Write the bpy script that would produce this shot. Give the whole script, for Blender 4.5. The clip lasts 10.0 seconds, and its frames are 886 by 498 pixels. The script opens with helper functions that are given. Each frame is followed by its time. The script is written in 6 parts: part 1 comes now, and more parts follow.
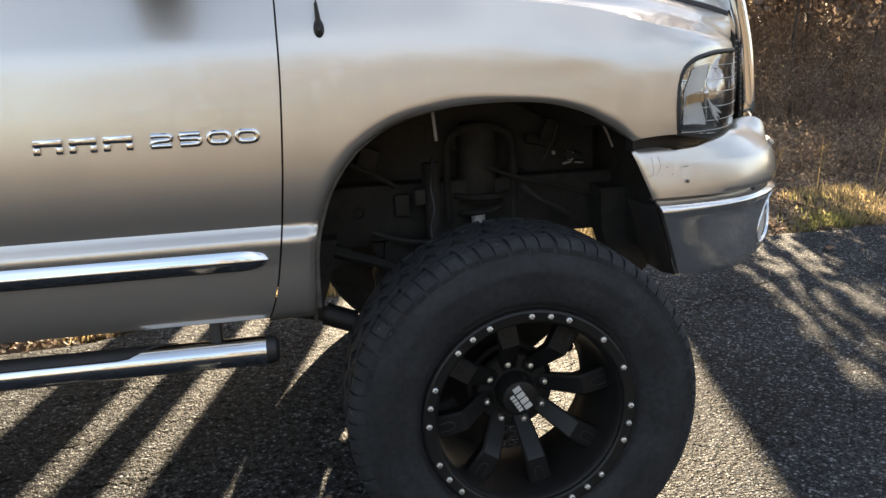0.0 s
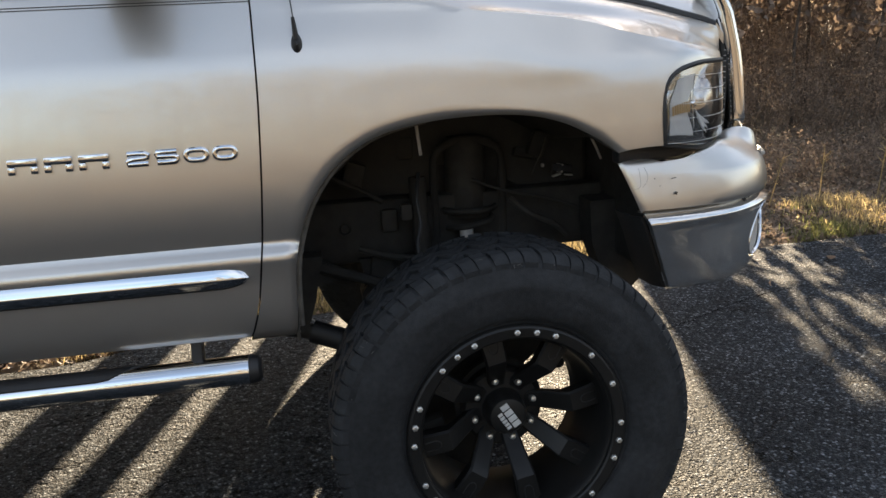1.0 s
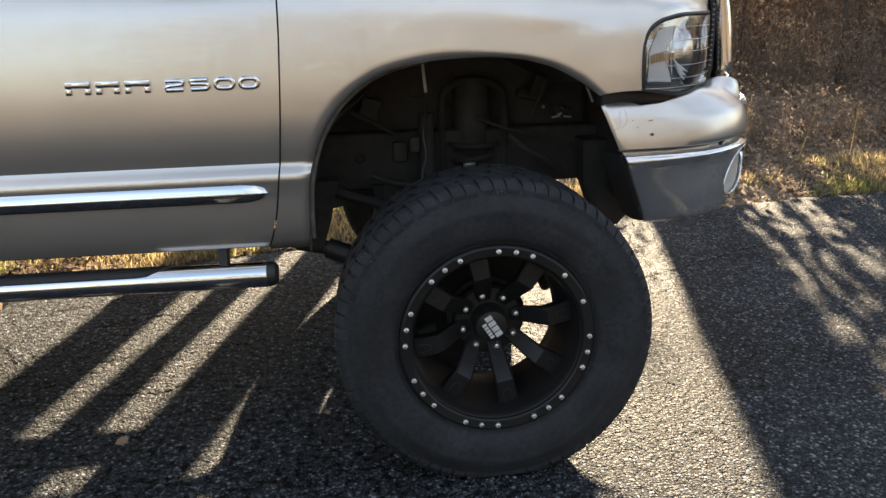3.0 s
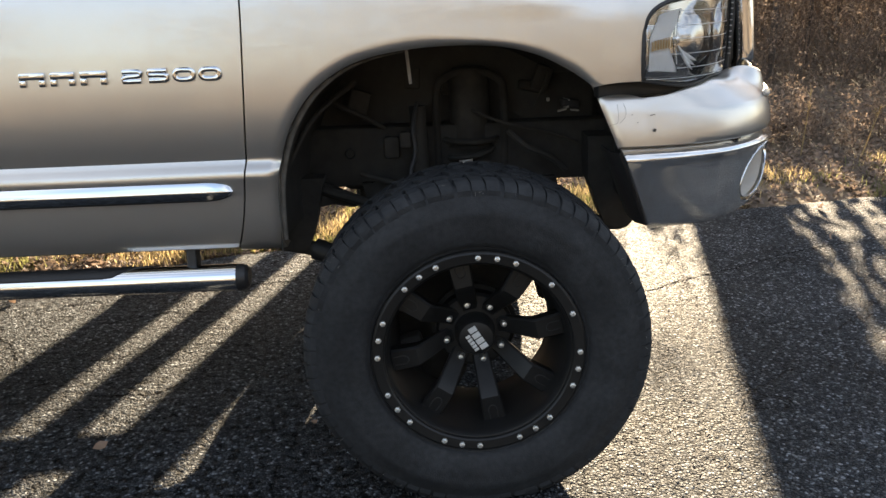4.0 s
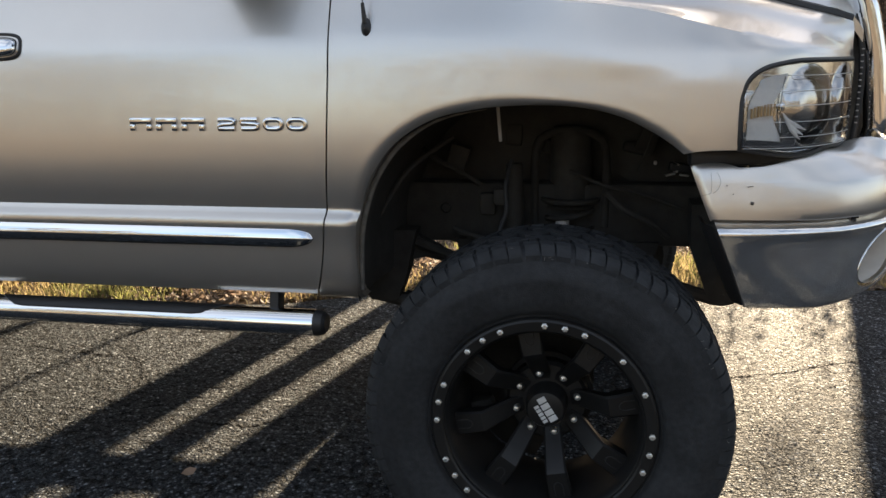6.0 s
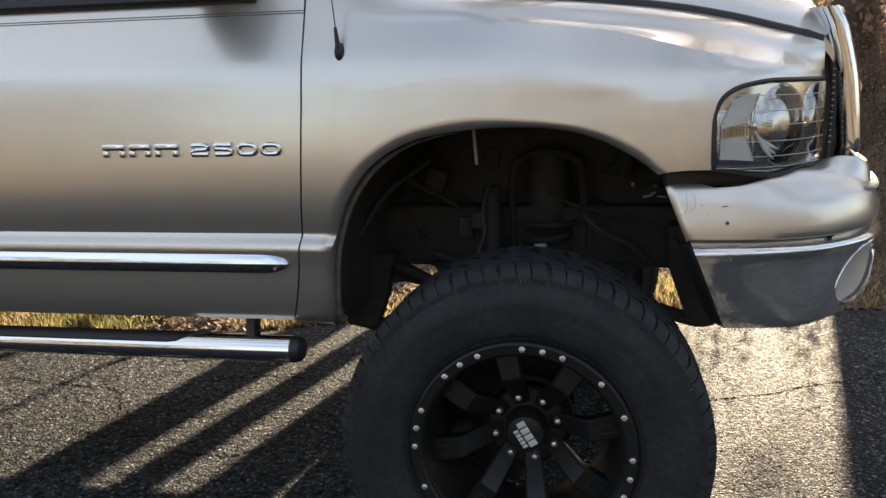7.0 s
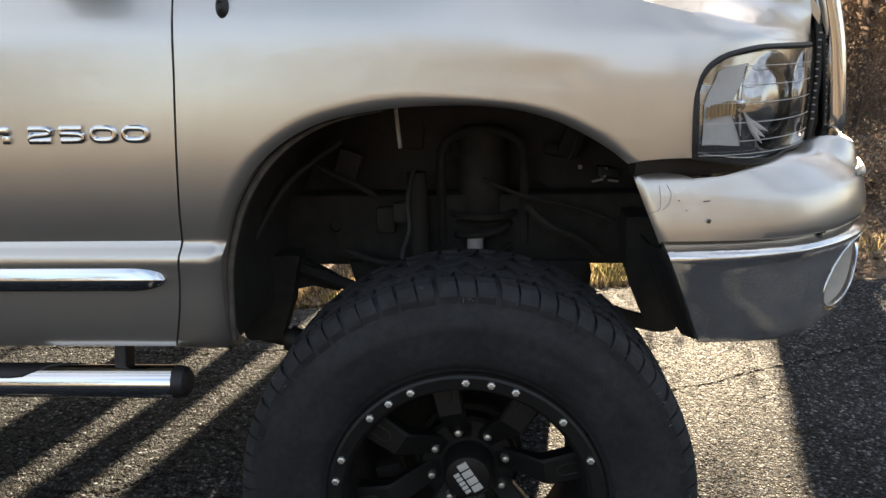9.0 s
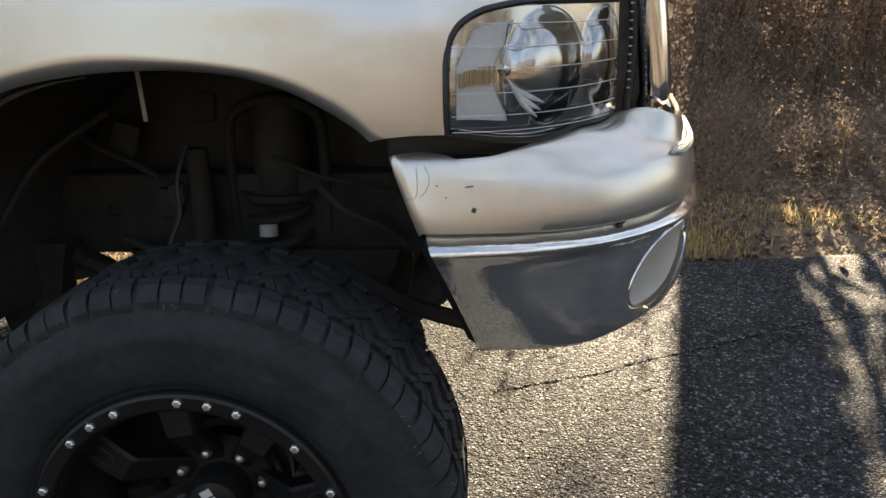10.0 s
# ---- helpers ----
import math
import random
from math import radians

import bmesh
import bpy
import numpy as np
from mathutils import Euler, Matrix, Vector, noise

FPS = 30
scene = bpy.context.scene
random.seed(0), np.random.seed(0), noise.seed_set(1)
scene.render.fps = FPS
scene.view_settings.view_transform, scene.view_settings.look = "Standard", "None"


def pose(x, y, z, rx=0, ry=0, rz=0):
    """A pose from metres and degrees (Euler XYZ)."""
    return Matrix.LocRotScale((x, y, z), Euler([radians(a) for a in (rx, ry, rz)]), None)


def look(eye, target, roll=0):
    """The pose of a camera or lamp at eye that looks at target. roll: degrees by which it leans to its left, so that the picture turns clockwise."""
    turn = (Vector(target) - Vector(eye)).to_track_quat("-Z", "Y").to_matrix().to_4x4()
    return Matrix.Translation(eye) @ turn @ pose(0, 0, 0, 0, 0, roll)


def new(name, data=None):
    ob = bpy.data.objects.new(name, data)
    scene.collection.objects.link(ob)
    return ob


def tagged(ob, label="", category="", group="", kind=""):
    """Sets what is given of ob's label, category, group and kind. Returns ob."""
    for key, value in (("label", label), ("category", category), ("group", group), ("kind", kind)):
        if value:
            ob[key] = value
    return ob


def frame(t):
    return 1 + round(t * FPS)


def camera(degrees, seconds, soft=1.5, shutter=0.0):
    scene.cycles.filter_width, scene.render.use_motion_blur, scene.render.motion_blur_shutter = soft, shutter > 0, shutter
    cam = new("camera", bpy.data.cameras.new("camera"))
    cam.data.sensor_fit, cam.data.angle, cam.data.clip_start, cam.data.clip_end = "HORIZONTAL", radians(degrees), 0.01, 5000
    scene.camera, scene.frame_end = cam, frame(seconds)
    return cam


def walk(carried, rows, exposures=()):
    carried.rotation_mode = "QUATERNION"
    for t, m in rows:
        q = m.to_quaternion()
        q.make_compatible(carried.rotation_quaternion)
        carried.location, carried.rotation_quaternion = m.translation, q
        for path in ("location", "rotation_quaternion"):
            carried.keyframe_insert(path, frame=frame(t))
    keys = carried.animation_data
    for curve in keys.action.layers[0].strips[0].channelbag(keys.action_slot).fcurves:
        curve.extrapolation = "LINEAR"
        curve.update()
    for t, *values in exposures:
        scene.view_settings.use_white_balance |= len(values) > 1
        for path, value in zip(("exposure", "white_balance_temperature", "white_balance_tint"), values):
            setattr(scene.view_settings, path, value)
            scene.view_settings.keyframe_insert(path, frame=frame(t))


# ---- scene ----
cam = camera(56.6, 10.0)
METRES, EYE, TILT, LEAN, TURN = 2.3, 1.40, 0.0, 0.0, -10.0
X0, Y0 = -0.511, -1.965  # the front axle is x = 0, the body's side is y = 0
ROWS = [
    (0.0, 0.0, 0.0, 0.0, -0.58, -15.31, 2.11),
    (0.5, 0.0207, 0.0065, 0.0098, -0.71, -13.52, 2.75),
    (1.0, 0.0251, 0.0145, -0.0019, -0.28, -14.4, 2.87),
    (1.5, 0.0241, -0.012, -0.0077, 0.3, -16.33, 2.7),
    (2.0, 0.0124, -0.083, -0.0112, 0.61, -16.74, 1.16),
    (2.5, 0.0236, -0.1169, -0.008, 1.1, -17.09, 0.74),
    (4.0, 0.1874, -0.017, -0.0132, 8.4, -18.24, 2.04),
    (4.5, 0.2124, 0.0338, -0.0181, 13.66, -18.45, 0.68),
    (5.0, 0.2735, 0.0555, -0.0233, 19.45, -18.02, -0.39),
    (5.5, 0.291, 0.0488, -0.0207, 21.14, -16.83, 0.51),
    (6.0, 0.2898, 0.0387, -0.0091, 21.23, -14.62, 1.23),
    (7.5, 0.3019, 0.0683, -0.0076, 20.45, -13.46, 1.87),
    (8.0, 0.2638, 0.1023, -0.011, 18.93, -14.2, 1.54),
    (8.5, 0.2062, 0.1524, 0.0005, 15.16, -14.72, 1.26),
    (9.0, 0.2242, 0.2139, -0.01, 13.45, -15.92, 1.28),
    (9.5, 0.3158, 0.2937, -0.0121, 13.78, -17.29, 1.27),
    (10.0, 0.3916, 0.3689, -0.0264, 13.08, -18.19, 1.12),
]
path = [(t, pose(X0, Y0, EYE, TILT, LEAN, TURN) @ pose(METRES * x, METRES * y, METRES * z, 90 + pitch, roll, yaw)) for t, x, y, z, yaw, pitch, roll in ROWS]
path += [
    (0.3, look((-0.4782, -1.9666, 1.4203), (-0.1438, -0.0555, 0.9347), -2.46)),
    (0.8, look((-0.4477, -1.9430, 1.4091), (-0.1169, -0.0290, 0.9326), -2.75)),
    (1.2, look((-0.4454, -1.9455, 1.3881), (-0.1392, -0.0427, 0.8538), -2.81)),
    (1.7, look((-0.4840, -2.0611, 1.3798), (-0.1780, -0.1669, 0.8156), -2.02)),
    (2.2, look((-0.5147, -2.2040, 1.3764), (-0.2249, -0.3116, 0.7979), -0.56)),
    (4.2, look((-0.0788, -2.0239, 1.3672), (-0.0872, -0.1275, 0.7318), -1.46)),
    (4.7, look((0.0470, -1.9509, 1.3504), (-0.1660, -0.0650, 0.7195), 0.23)),
    (5.2, look((0.1592, -1.9564, 1.3471), (-0.1883, -0.0827, 0.7399), 0.38)),
    (5.7, look((0.1659, -1.9822, 1.3639), (-0.2194, -0.1004, 0.8067), -0.78)),
    (7.8, look((0.1720, -1.8831, 1.3770), (-0.1802, 0.0251, 0.8928), -1.58)),
    (8.2, look((0.0687, -1.7812, 1.3816), (-0.1921, 0.1400, 0.8906), -1.28)),
    (8.8, look((0.0344, -1.6262, 1.3868), (-0.1158, 0.2964, 0.8565), -1.30)),
    (9.2, look((0.1677, -1.5135, 1.3724), (0.0367, 0.3984, 0.8001), -1.20)),
    (9.7, look((0.4119, -1.3775, 1.3660), (0.2651, 0.5207, 0.7536), -1.52)),
    (2.7, look((-0.461, -2.247, 1.411), (-0.199, -0.360, 0.803), -0.9)),
    (3.8, look((-0.090, -2.137, 1.359), (-0.051, -0.234, 0.742), -2.7)),
    (6.2, look((0.163, -1.996, 1.369), (-0.215, -0.086, 0.914), -1.4)),
    (7.3, look((0.199, -1.952, 1.368), (-0.165, -0.036, 0.925), -1.8)),
]
walk(cam, sorted(path, key=lambda row: row[0]),
     exposures=[(0.0, 2.95, 6900, 11), (1.0, 2.73, 6850, 11), (2.5, 2.87, 6900, 11), (4.0, 3.05, 6850, 11), (4.5, 2.99, 6850, 11), (6.0, 2.63, 6850, 11), (8.0, 2.61, 6900, 11), (8.5, 2.41, 6950, 11), (9.0, 2.77, 6950, 11), (9.5, 2.93, 6900, 11), (10.0, 2.69, 6900, 11)])

# ---- world, sun, exposure ----
SUN_EL, SUN_S = radians(18.8), 0.235  # the sun stands beyond the truck; its light runs along (-SUN_S, -1)
world = bpy.data.worlds.new("world")
scene.world = world
world.use_nodes = True
wn = world.node_tree.nodes
sky = wn.new("ShaderNodeTexSky")
sky.sky_type, sky.sun_disc = "NISHITA", False
sky.sun_elevation, sky.sun_rotation = SUN_EL, math.atan2(SUN_S, 1.0)
sky.air_density, sky.dust_density, sky.ozone_density = 1.0, 1.5, 1.0
cloud = wn.new("ShaderNodeTexNoise")  # thin broken cloud all over
cloud.inputs["Scale"].default_value, cloud.inputs["Detail"].default_value = 3.0, 7.0
cover = wn.new("ShaderNodeMapRange")
cover.inputs["From Min"].default_value, cover.inputs["From Max"].default_value = 0.43, 0.62
cover.inputs["To Min"].default_value, cover.inputs["To Max"].default_value = 0.08, 0.46
veil = wn.new("ShaderNodeMix")
veil.data_type = "RGBA"
veil.inputs[7].default_value = (5.9, 6.2, 6.7, 1)
for a, z in ((wn.new("ShaderNodeTexCoord").outputs["Generated"], cloud.inputs["Vector"]), (cloud.outputs["Fac"], cover.inputs["Value"]), (cover.outputs[0], veil.inputs[0]), (sky.outputs[0], veil.inputs[6]), (veil.outputs[2], wn["Background"].inputs[0])):
    world.node_tree.links.new(a, z)
wn["Background"].inputs[1].default_value = 0.047
sun = new("sun", bpy.data.lights.new("sun", "SUN"))
sun.data.energy, sun.data.angle, sun.data.color = 5.3, radians(0.53), (1.0, 0.82, 0.58)
sun.matrix_world = look((0, 0, 20), Vector((0, 0, 20)) + Vector((-SUN_S, -1, -math.tan(SUN_EL) * math.hypot(1, SUN_S))))


# ---- materials ----
def material(name, colour, rough=0.5, metal=0.0, grain=0.0, scale=40.0, bump=0.0, bump_scale=200.0, coat=0.0, spec=0.5, mottle=0.0, mottle_scale=3.0, rough_var=0.0, per_piece=0.0):
    """A surface with grain and mottle in its colour, and fine relief."""
    m = bpy.data.materials.new(name)
    m.use_nodes = True
    n, l = m.node_tree.nodes, m.node_tree.links
    b = n["Principled BSDF"]
    b.inputs["Base Color"].default_value = (*colour, 1)
    b.inputs["Roughness"].default_value, b.inputs["Metallic"].default_value = rough, metal
    b.inputs["Coat Weight"].default_value, b.inputs["Coat Roughness"].default_value = coat, 0.04
    b.inputs["Specular IOR Level"].default_value = spec
    at = n.new("ShaderNodeTexCoord").outputs["Object"]

    def noise_at(size, detail=5.0):
        t = n.new("ShaderNodeTexNoise")
        t.inputs["Scale"].default_value, t.inputs["Detail"].default_value = size, detail
        l.new(at, t.inputs["Vector"])
        return t.outputs["Fac"]

    def ranged(value, lo, hi):
        r = n.new("ShaderNodeMapRange")
        r.inputs["From Min"].default_value, r.inputs["From Max"].default_value = 0.3, 0.7
        r.inputs["To Min"].default_value, r.inputs["To Max"].default_value = lo, hi
        l.new(value, r.inputs["Value"])
        return r.outputs["Result"]

    value = None
    for amount, size in ((grain, scale), (mottle, mottle_scale)):
        if amount:
            v = ranged(noise_at(size), 1 - amount, 1 + amount)
            if value is not None:
                mul = n.new("ShaderNodeMath")
                mul.operation = "MULTIPLY"
                l.new(value, mul.inputs[0]), l.new(v, mul.inputs[1])
                v = mul.outputs[0]
            value = v
    if per_piece:
        r = n.new("ShaderNodeNewGeometry").outputs["Random Per Island"]
        v = n.new("ShaderNodeMapRange")
        v.inputs["To Min"].default_value, v.inputs["To Max"].default_value = 1 - per_piece, 1 + per_piece
        l.new(r, v.inputs["Value"])
        v = v.outputs["Result"]
        if value is not None:
            mul = n.new("ShaderNodeMath")
            mul.operation = "MULTIPLY"
            l.new(value, mul.inputs[0]), l.new(v, mul.inputs[1])
            v = mul.outputs[0]
        value = v
    if value is not None:
        mix = n.new("ShaderNodeVectorMath")
        mix.operation = "SCALE"
        mix.inputs[0].default_value = colour
        l.new(value, mix.inputs["Scale"])
        l.new(mix.outputs[0], b.inputs["Base Color"])
    if rough_var:
        l.new(ranged(noise_at(scale * 0.5), rough - rough_var, rough + rough_var), b.inputs["Roughness"])
    if bump:
        bn = n.new("ShaderNodeBump")
        bn.inputs["Strength"].default_value, bn.inputs["Distance"].default_value = bump, 0.004
        l.new(noise_at(bump_scale), bn.inputs["Height"])
        l.new(bn.outputs[0], b.inputs["Normal"])
    return m


def asphalt_material():
    """Old ravelled asphalt: grey stones in dark binder, pits, stains and cracks."""
    m = material("asphalt", (0.05, 0.05, 0.05), 0.6, spec=0.07)
    n, l = m.node_tree.nodes, m.node_tree.links
    b = n["Principled BSDF"]
    at = n.new("ShaderNodeTexCoord").outputs["Object"]

    def node(kind, **inputs):
        x = n.new(kind)
        for k, v in inputs.items():
            x.inputs[k].default_value = v
        return x

    def ranged(value, a, b0, lo, hi):
        r = n.new("ShaderNodeMapRange")
        for k, v in zip(("From Min", "From Max", "To Min", "To Max"), (a, b0, lo, hi)):
            r.inputs[k].default_value = v
        l.new(value, r.inputs["Value"])
        return r.outputs[0]

    def maths(kind, a, b0):
        x = n.new("ShaderNodeMath")
        x.operation = kind
        for k, v in enumerate((a, b0)):
            if isinstance(v, float):
                x.inputs[k].default_value = v
            else:
                l.new(v, x.inputs[k])
        return x.outputs[0]

    stones = node("ShaderNodeTexVoronoi", Scale=95.0)
    rims = node("ShaderNodeTexVoronoi", Scale=95.0)
    rims.feature = "DISTANCE_TO_EDGE"
    grit = node("ShaderNodeTexVoronoi", Scale=330.0)
    stain = node("ShaderNodeTexNoise", Scale=1.4, Detail=8.0)
    clump = node("ShaderNodeTexNoise", Scale=34.0, Detail=5.0)
    warp = node("ShaderNodeTexNoise", Scale=2.3, Detail=6.0)
    for x in (stones, rims, grit, stain, clump, warp):
        l.new(at, x.inputs["Vector"])
    tone = n.new("ShaderNodeSeparateColor")
    l.new(stones.outputs["Color"], tone.inputs[0])
    ramp = n.new("ShaderNodeValToRGB")
    e = ramp.color_ramp.elements
    e[0].position, e[0].color = 0.0, (0.0182, 0.021, 0.0247, 1)
    e[1].position, e[1].color = 1.0, (0.172, 0.19, 0.211, 1)
    e.new(0.5).color = (0.0356, 0.0398, 0.0458, 1)
    e.new(0.88).color = (0.0695, 0.0768, 0.0855, 1)
    l.new(tone.outputs[2], ramp.inputs[0])
    across = n.new("ShaderNodeSeparateXYZ")
    l.new(at, across.inputs[0])
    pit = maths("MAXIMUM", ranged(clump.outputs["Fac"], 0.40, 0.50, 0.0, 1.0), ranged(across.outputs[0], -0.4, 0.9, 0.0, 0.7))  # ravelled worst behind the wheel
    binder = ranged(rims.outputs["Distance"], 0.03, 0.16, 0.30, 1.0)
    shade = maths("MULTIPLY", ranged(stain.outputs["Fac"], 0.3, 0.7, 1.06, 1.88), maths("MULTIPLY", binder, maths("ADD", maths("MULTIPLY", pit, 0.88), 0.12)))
    scaled = n.new("ShaderNodeVectorMath")
    scaled.operation = "SCALE"
    shade = maths("MULTIPLY", shade, ranged(across.outputs[0], 0.5, 1.6, 1.0, 1.22))  # paler towards +x: flare over the shaded road put into the colour
    l.new(ramp.outputs[0], scaled.inputs[0]), l.new(shade, scaled.inputs["Scale"])
    # hairline cracks: a warped net of cells
    push = n.new("ShaderNodeVectorMath")
    push.operation = "MULTIPLY_ADD"
    push.inputs[1].default_value = (0.5, 0.5, 0.5)
    l.new(warp.outputs["Color"], push.inputs[0]), l.new(at, push.inputs[2])
    net = node("ShaderNodeTexVoronoi", Scale=1.5)
    net.feature = "DISTANCE_TO_EDGE"
    l.new(push.outputs[0], net.inputs["Vector"])
    crack = ranged(net.outputs["Distance"], 0.001, 0.006, 0.0, 1.0)
    dark = n.new("ShaderNodeMix")
    dark.data_type = "RGBA"
    dark.inputs[6].default_value = (0.012, 0.0115, 0.011, 1)
    l.new(crack, dark.inputs[0]), l.new(scaled.outputs[0], dark.inputs[7])
    l.new(dark.outputs[2], b.inputs["Base Color"])
    l.new(ranged(tone.outputs[1], 0.0, 1.0, 0.50, 0.85), b.inputs["Roughness"])

    # every stone has a facet of its own
    def vector(kind, a, c):
        x = n.new("ShaderNodeVectorMath")
        x.operation = kind
        for k, v in enumerate((a, c)):
            if isinstance(v, tuple):
                x.inputs[k].default_value = v
            elif v is not None:
                l.new(v, x.inputs[k])
        return x.outputs[0]

    tilt = vector("MULTIPLY", vector("SUBTRACT", stones.outputs["Color"], (0.5, 0.5, 0.5)), (0.8, 0.8, 0.3))
    fine = vector("MULTIPLY", vector("SUBTRACT", grit.outputs["Color"], (0.5, 0.5, 0.5)), (0.8, 0.8, 0.3))
    facet = vector("NORMALIZE", vector("ADD", n.new("ShaderNodeNewGeometry").outputs["Normal"], vector("ADD", tilt, fine)), None)
    height = maths("ADD", maths("MULTIPLY", clump.outputs["Fac"], 1.0), maths("ADD", maths("MULTIPLY", grit.outputs["Distance"], -0.2), maths("MULTIPLY", stones.outputs["Distance"], -1.1)))
    height = maths("ADD", height, maths("ADD", maths("MULTIPLY", binder, 0.5), maths("ADD", maths("MULTIPLY", pit, 1.3), crack)))
    bump = node("ShaderNodeBump", Strength=1.0, Distance=0.008)
    l.new(height, bump.inputs["Height"]), l.new(facet, bump.inputs["Normal"])
    l.new(bump.outputs[0], b.inputs["Normal"])
    return m


def glass_material(name, rough=0.0, tint=(1, 1, 1), ior=1.45):
    m = bpy.data.materials.new(name)
    m.use_nodes = True
    b = m.node_tree.nodes["Principled BSDF"]
    b.inputs["Base Color"].default_value = (*tint, 1)
    b.inputs["Roughness"].default_value, b.inputs["IOR"].default_value = rough, ior
    b.inputs["Transmission Weight"].default_value = 1.0
    return m


PAINT = material("pewter_paint", (0.650, 0.612, 0.562), 0.32, 0.84, grain=0.03, scale=900, coat=1.0, mottle=0.02, mottle_scale=6)
PAINT.node_tree.nodes["Principled BSDF"].inputs["Coat IOR"].default_value = 1.55
CHROME = material("chrome", (0.80, 0.81, 0.82), 0.05, 1.0, grain=0.02, scale=8, rough_var=0.03)
BUMPER_CHROME = material("worn_chrome", (0.83, 0.825, 0.81), 0.13, 0.94, grain=0.05, scale=14, bump=1.0, bump_scale=11, rough_var=0.04, mottle=0.06, mottle_scale=9)
RUBBER = material("tyre_rubber", (0.0187, 0.0203, 0.0226), 0.72, 0.0, grain=0.3, scale=70, bump=0.35, bump_scale=260, mottle=0.38, mottle_scale=7, spec=0.35)
RIM_BLACK = material("satin_black", (0.010, 0.010, 0.010), 0.45, 0.0, grain=0.1, scale=50, bump=0.05, bump_scale=300, mottle=0.15, spec=0.35)
TREAD = material("tread_rubber", (0.0205, 0.0223, 0.0248), 0.72, 0.0, grain=0.25, scale=45, bump=0.4, bump_scale=220, mottle=0.25, mottle_scale=9, spec=0.3)
STEEL = material("bolt_steel", (0.88, 0.88, 0.86), 0.42, 1.0, grain=0.1, scale=90)
BLACK_PLASTIC = material("black_plastic", (0.018, 0.018, 0.019), 0.5, grain=0.1, scale=60, bump=0.15, bump_scale=500)
UNDER = material("dusty_underbody", (0.025, 0.0228, 0.0196), 0.82, grain=0.35, scale=25, bump=0.3, bump_scale=90, mottle=0.35, mottle_scale=5)
LINER = material("grey_liner", (0.034, 0.0315, 0.028), 0.78, grain=0.2, scale=30, bump=0.2, bump_scale=120, mottle=0.3, mottle_scale=6)
FLANGE_AND_SHADE = material("dusty_flange", (0.10, 0.092, 0.08), 0.8, grain=0.3, scale=40, mottle=0.3, mottle_scale=12)
BUCKET = material("pale_bucket", (0.66, 0.62, 0.56), 0.34, 0.1, grain=0.06, scale=30)
HAIR = material("rubber_hair", (0.16, 0.15, 0.14), 0.7)
PAD = material("pale_pad", (0.46, 0.45, 0.42), 0.38, 0.2, grain=0.08, scale=70)
MARKER = material("marker_plastic", (0.72, 0.72, 0.71), 0.30, 0.0, grain=0.06, scale=120)
PALE = material("pale_plastic", (0.42, 0.40, 0.38), 0.6, grain=0.15, scale=60)
PLUG = material("glossy_plug", (0.06, 0.06, 0.065), 0.18, grain=0.1, scale=60)
CRACK = material("crack_grit", (0.006, 0.0055, 0.005), 0.95, grain=0.3, scale=80, spec=0.0)
WHITE = material("white_print", (0.58, 0.58, 0.57), 0.5, grain=0.08, scale=120)
STRIPE = material("dark_pinstripe", (0.08, 0.075, 0.07), 0.4, grain=0.05)
LENS = glass_material("clear_lens")
WINDOW = glass_material("tinted_window", 0.0, (0.12, 0.13, 0.13))
REFLECTOR = material("lamp_reflector", (0.44, 0.44, 0.44), 0.09, 1.0, grain=0.05, scale=40)
LAMP_DARK = material("lamp_housing", (0.17, 0.17, 0.165), 0.22, 0.8, grain=0.1, scale=60)
AMBER = material("amber_plastic", (0.50, 0.33, 0.16), 0.3, grain=0.1, scale=100)
GROUND = material("verge_soil", (0.115, 0.085, 0.055), 0.95, grain=0.3, scale=12, bump=0.8, bump_scale=40, mottle=0.35, mottle_scale=1.5)
ASPHALT = asphalt_material()


def foliage(name, colour, spread, passing):
    """Thin leaves that let some light through; each piece has its own tone."""
    m = material(name, colour, 0.75, per_piece=spread)
    n, l = m.node_tree.nodes, m.node_tree.links
    glow = n.new("ShaderNodeBsdfTranslucent")
    mix = n.new("ShaderNodeMixShader")
    mix.inputs[0].default_value = passing
    l.new(n["Principled BSDF"].inputs["Base Color"].links[0].from_socket, glow.inputs["Color"])
    l.new(n["Principled BSDF"].outputs[0], mix.inputs[1]), l.new(glow.outputs[0], mix.inputs[2])
    l.new(mix.outputs[0], n["Material Output"].inputs["Surface"])
    return m


GRASS = foliage("dry_grass", (0.37, 0.29, 0.15), 0.5, 0.45)
GREEN_GRASS = foliage("green_grass", (0.19, 0.19, 0.07), 0.45, 0.45)
DEAD_LEAF = foliage("dead_leaf", (0.19, 0.142, 0.108), 0.55, 0.30)
FALLEN = foliage("fallen_leaf", (0.36, 0.25, 0.18), 0.3, 0.3)
CHIP = material("road_stone", (0.060, 0.067, 0.074), 0.8, per_piece=0.6, spec=0.12)
TWIG = material("twig_bark", (0.165, 0.12, 0.085), 0.85, grain=0.2, scale=40, per_piece=0.4)
BARK = material("tree_bark", (0.075, 0.06, 0.048), 0.9, grain=0.35, scale=18, bump=0.9, bump_scale=25, mottle=0.2)
WOOD_LEAF = foliage("wood_leaf", (0.30, 0.235, 0.175), 0.5, 0.42)
FAR_LEAF = material("far_foliage", (0.085, 0.078, 0.068), 0.8, per_piece=0.5)


# ---- mesh helpers ----
def mesh_of(name, bm, mat, smooth=35):
    me = bpy.data.meshes.new(name)
    bm.to_mesh(me)
    bm.free()
    if mat:
        me.materials.append(mat)
    if smooth:
        for p in me.polygons:
            p.use_smooth = True
        me.set_sharp_from_angle(angle=radians(smooth))
    return me


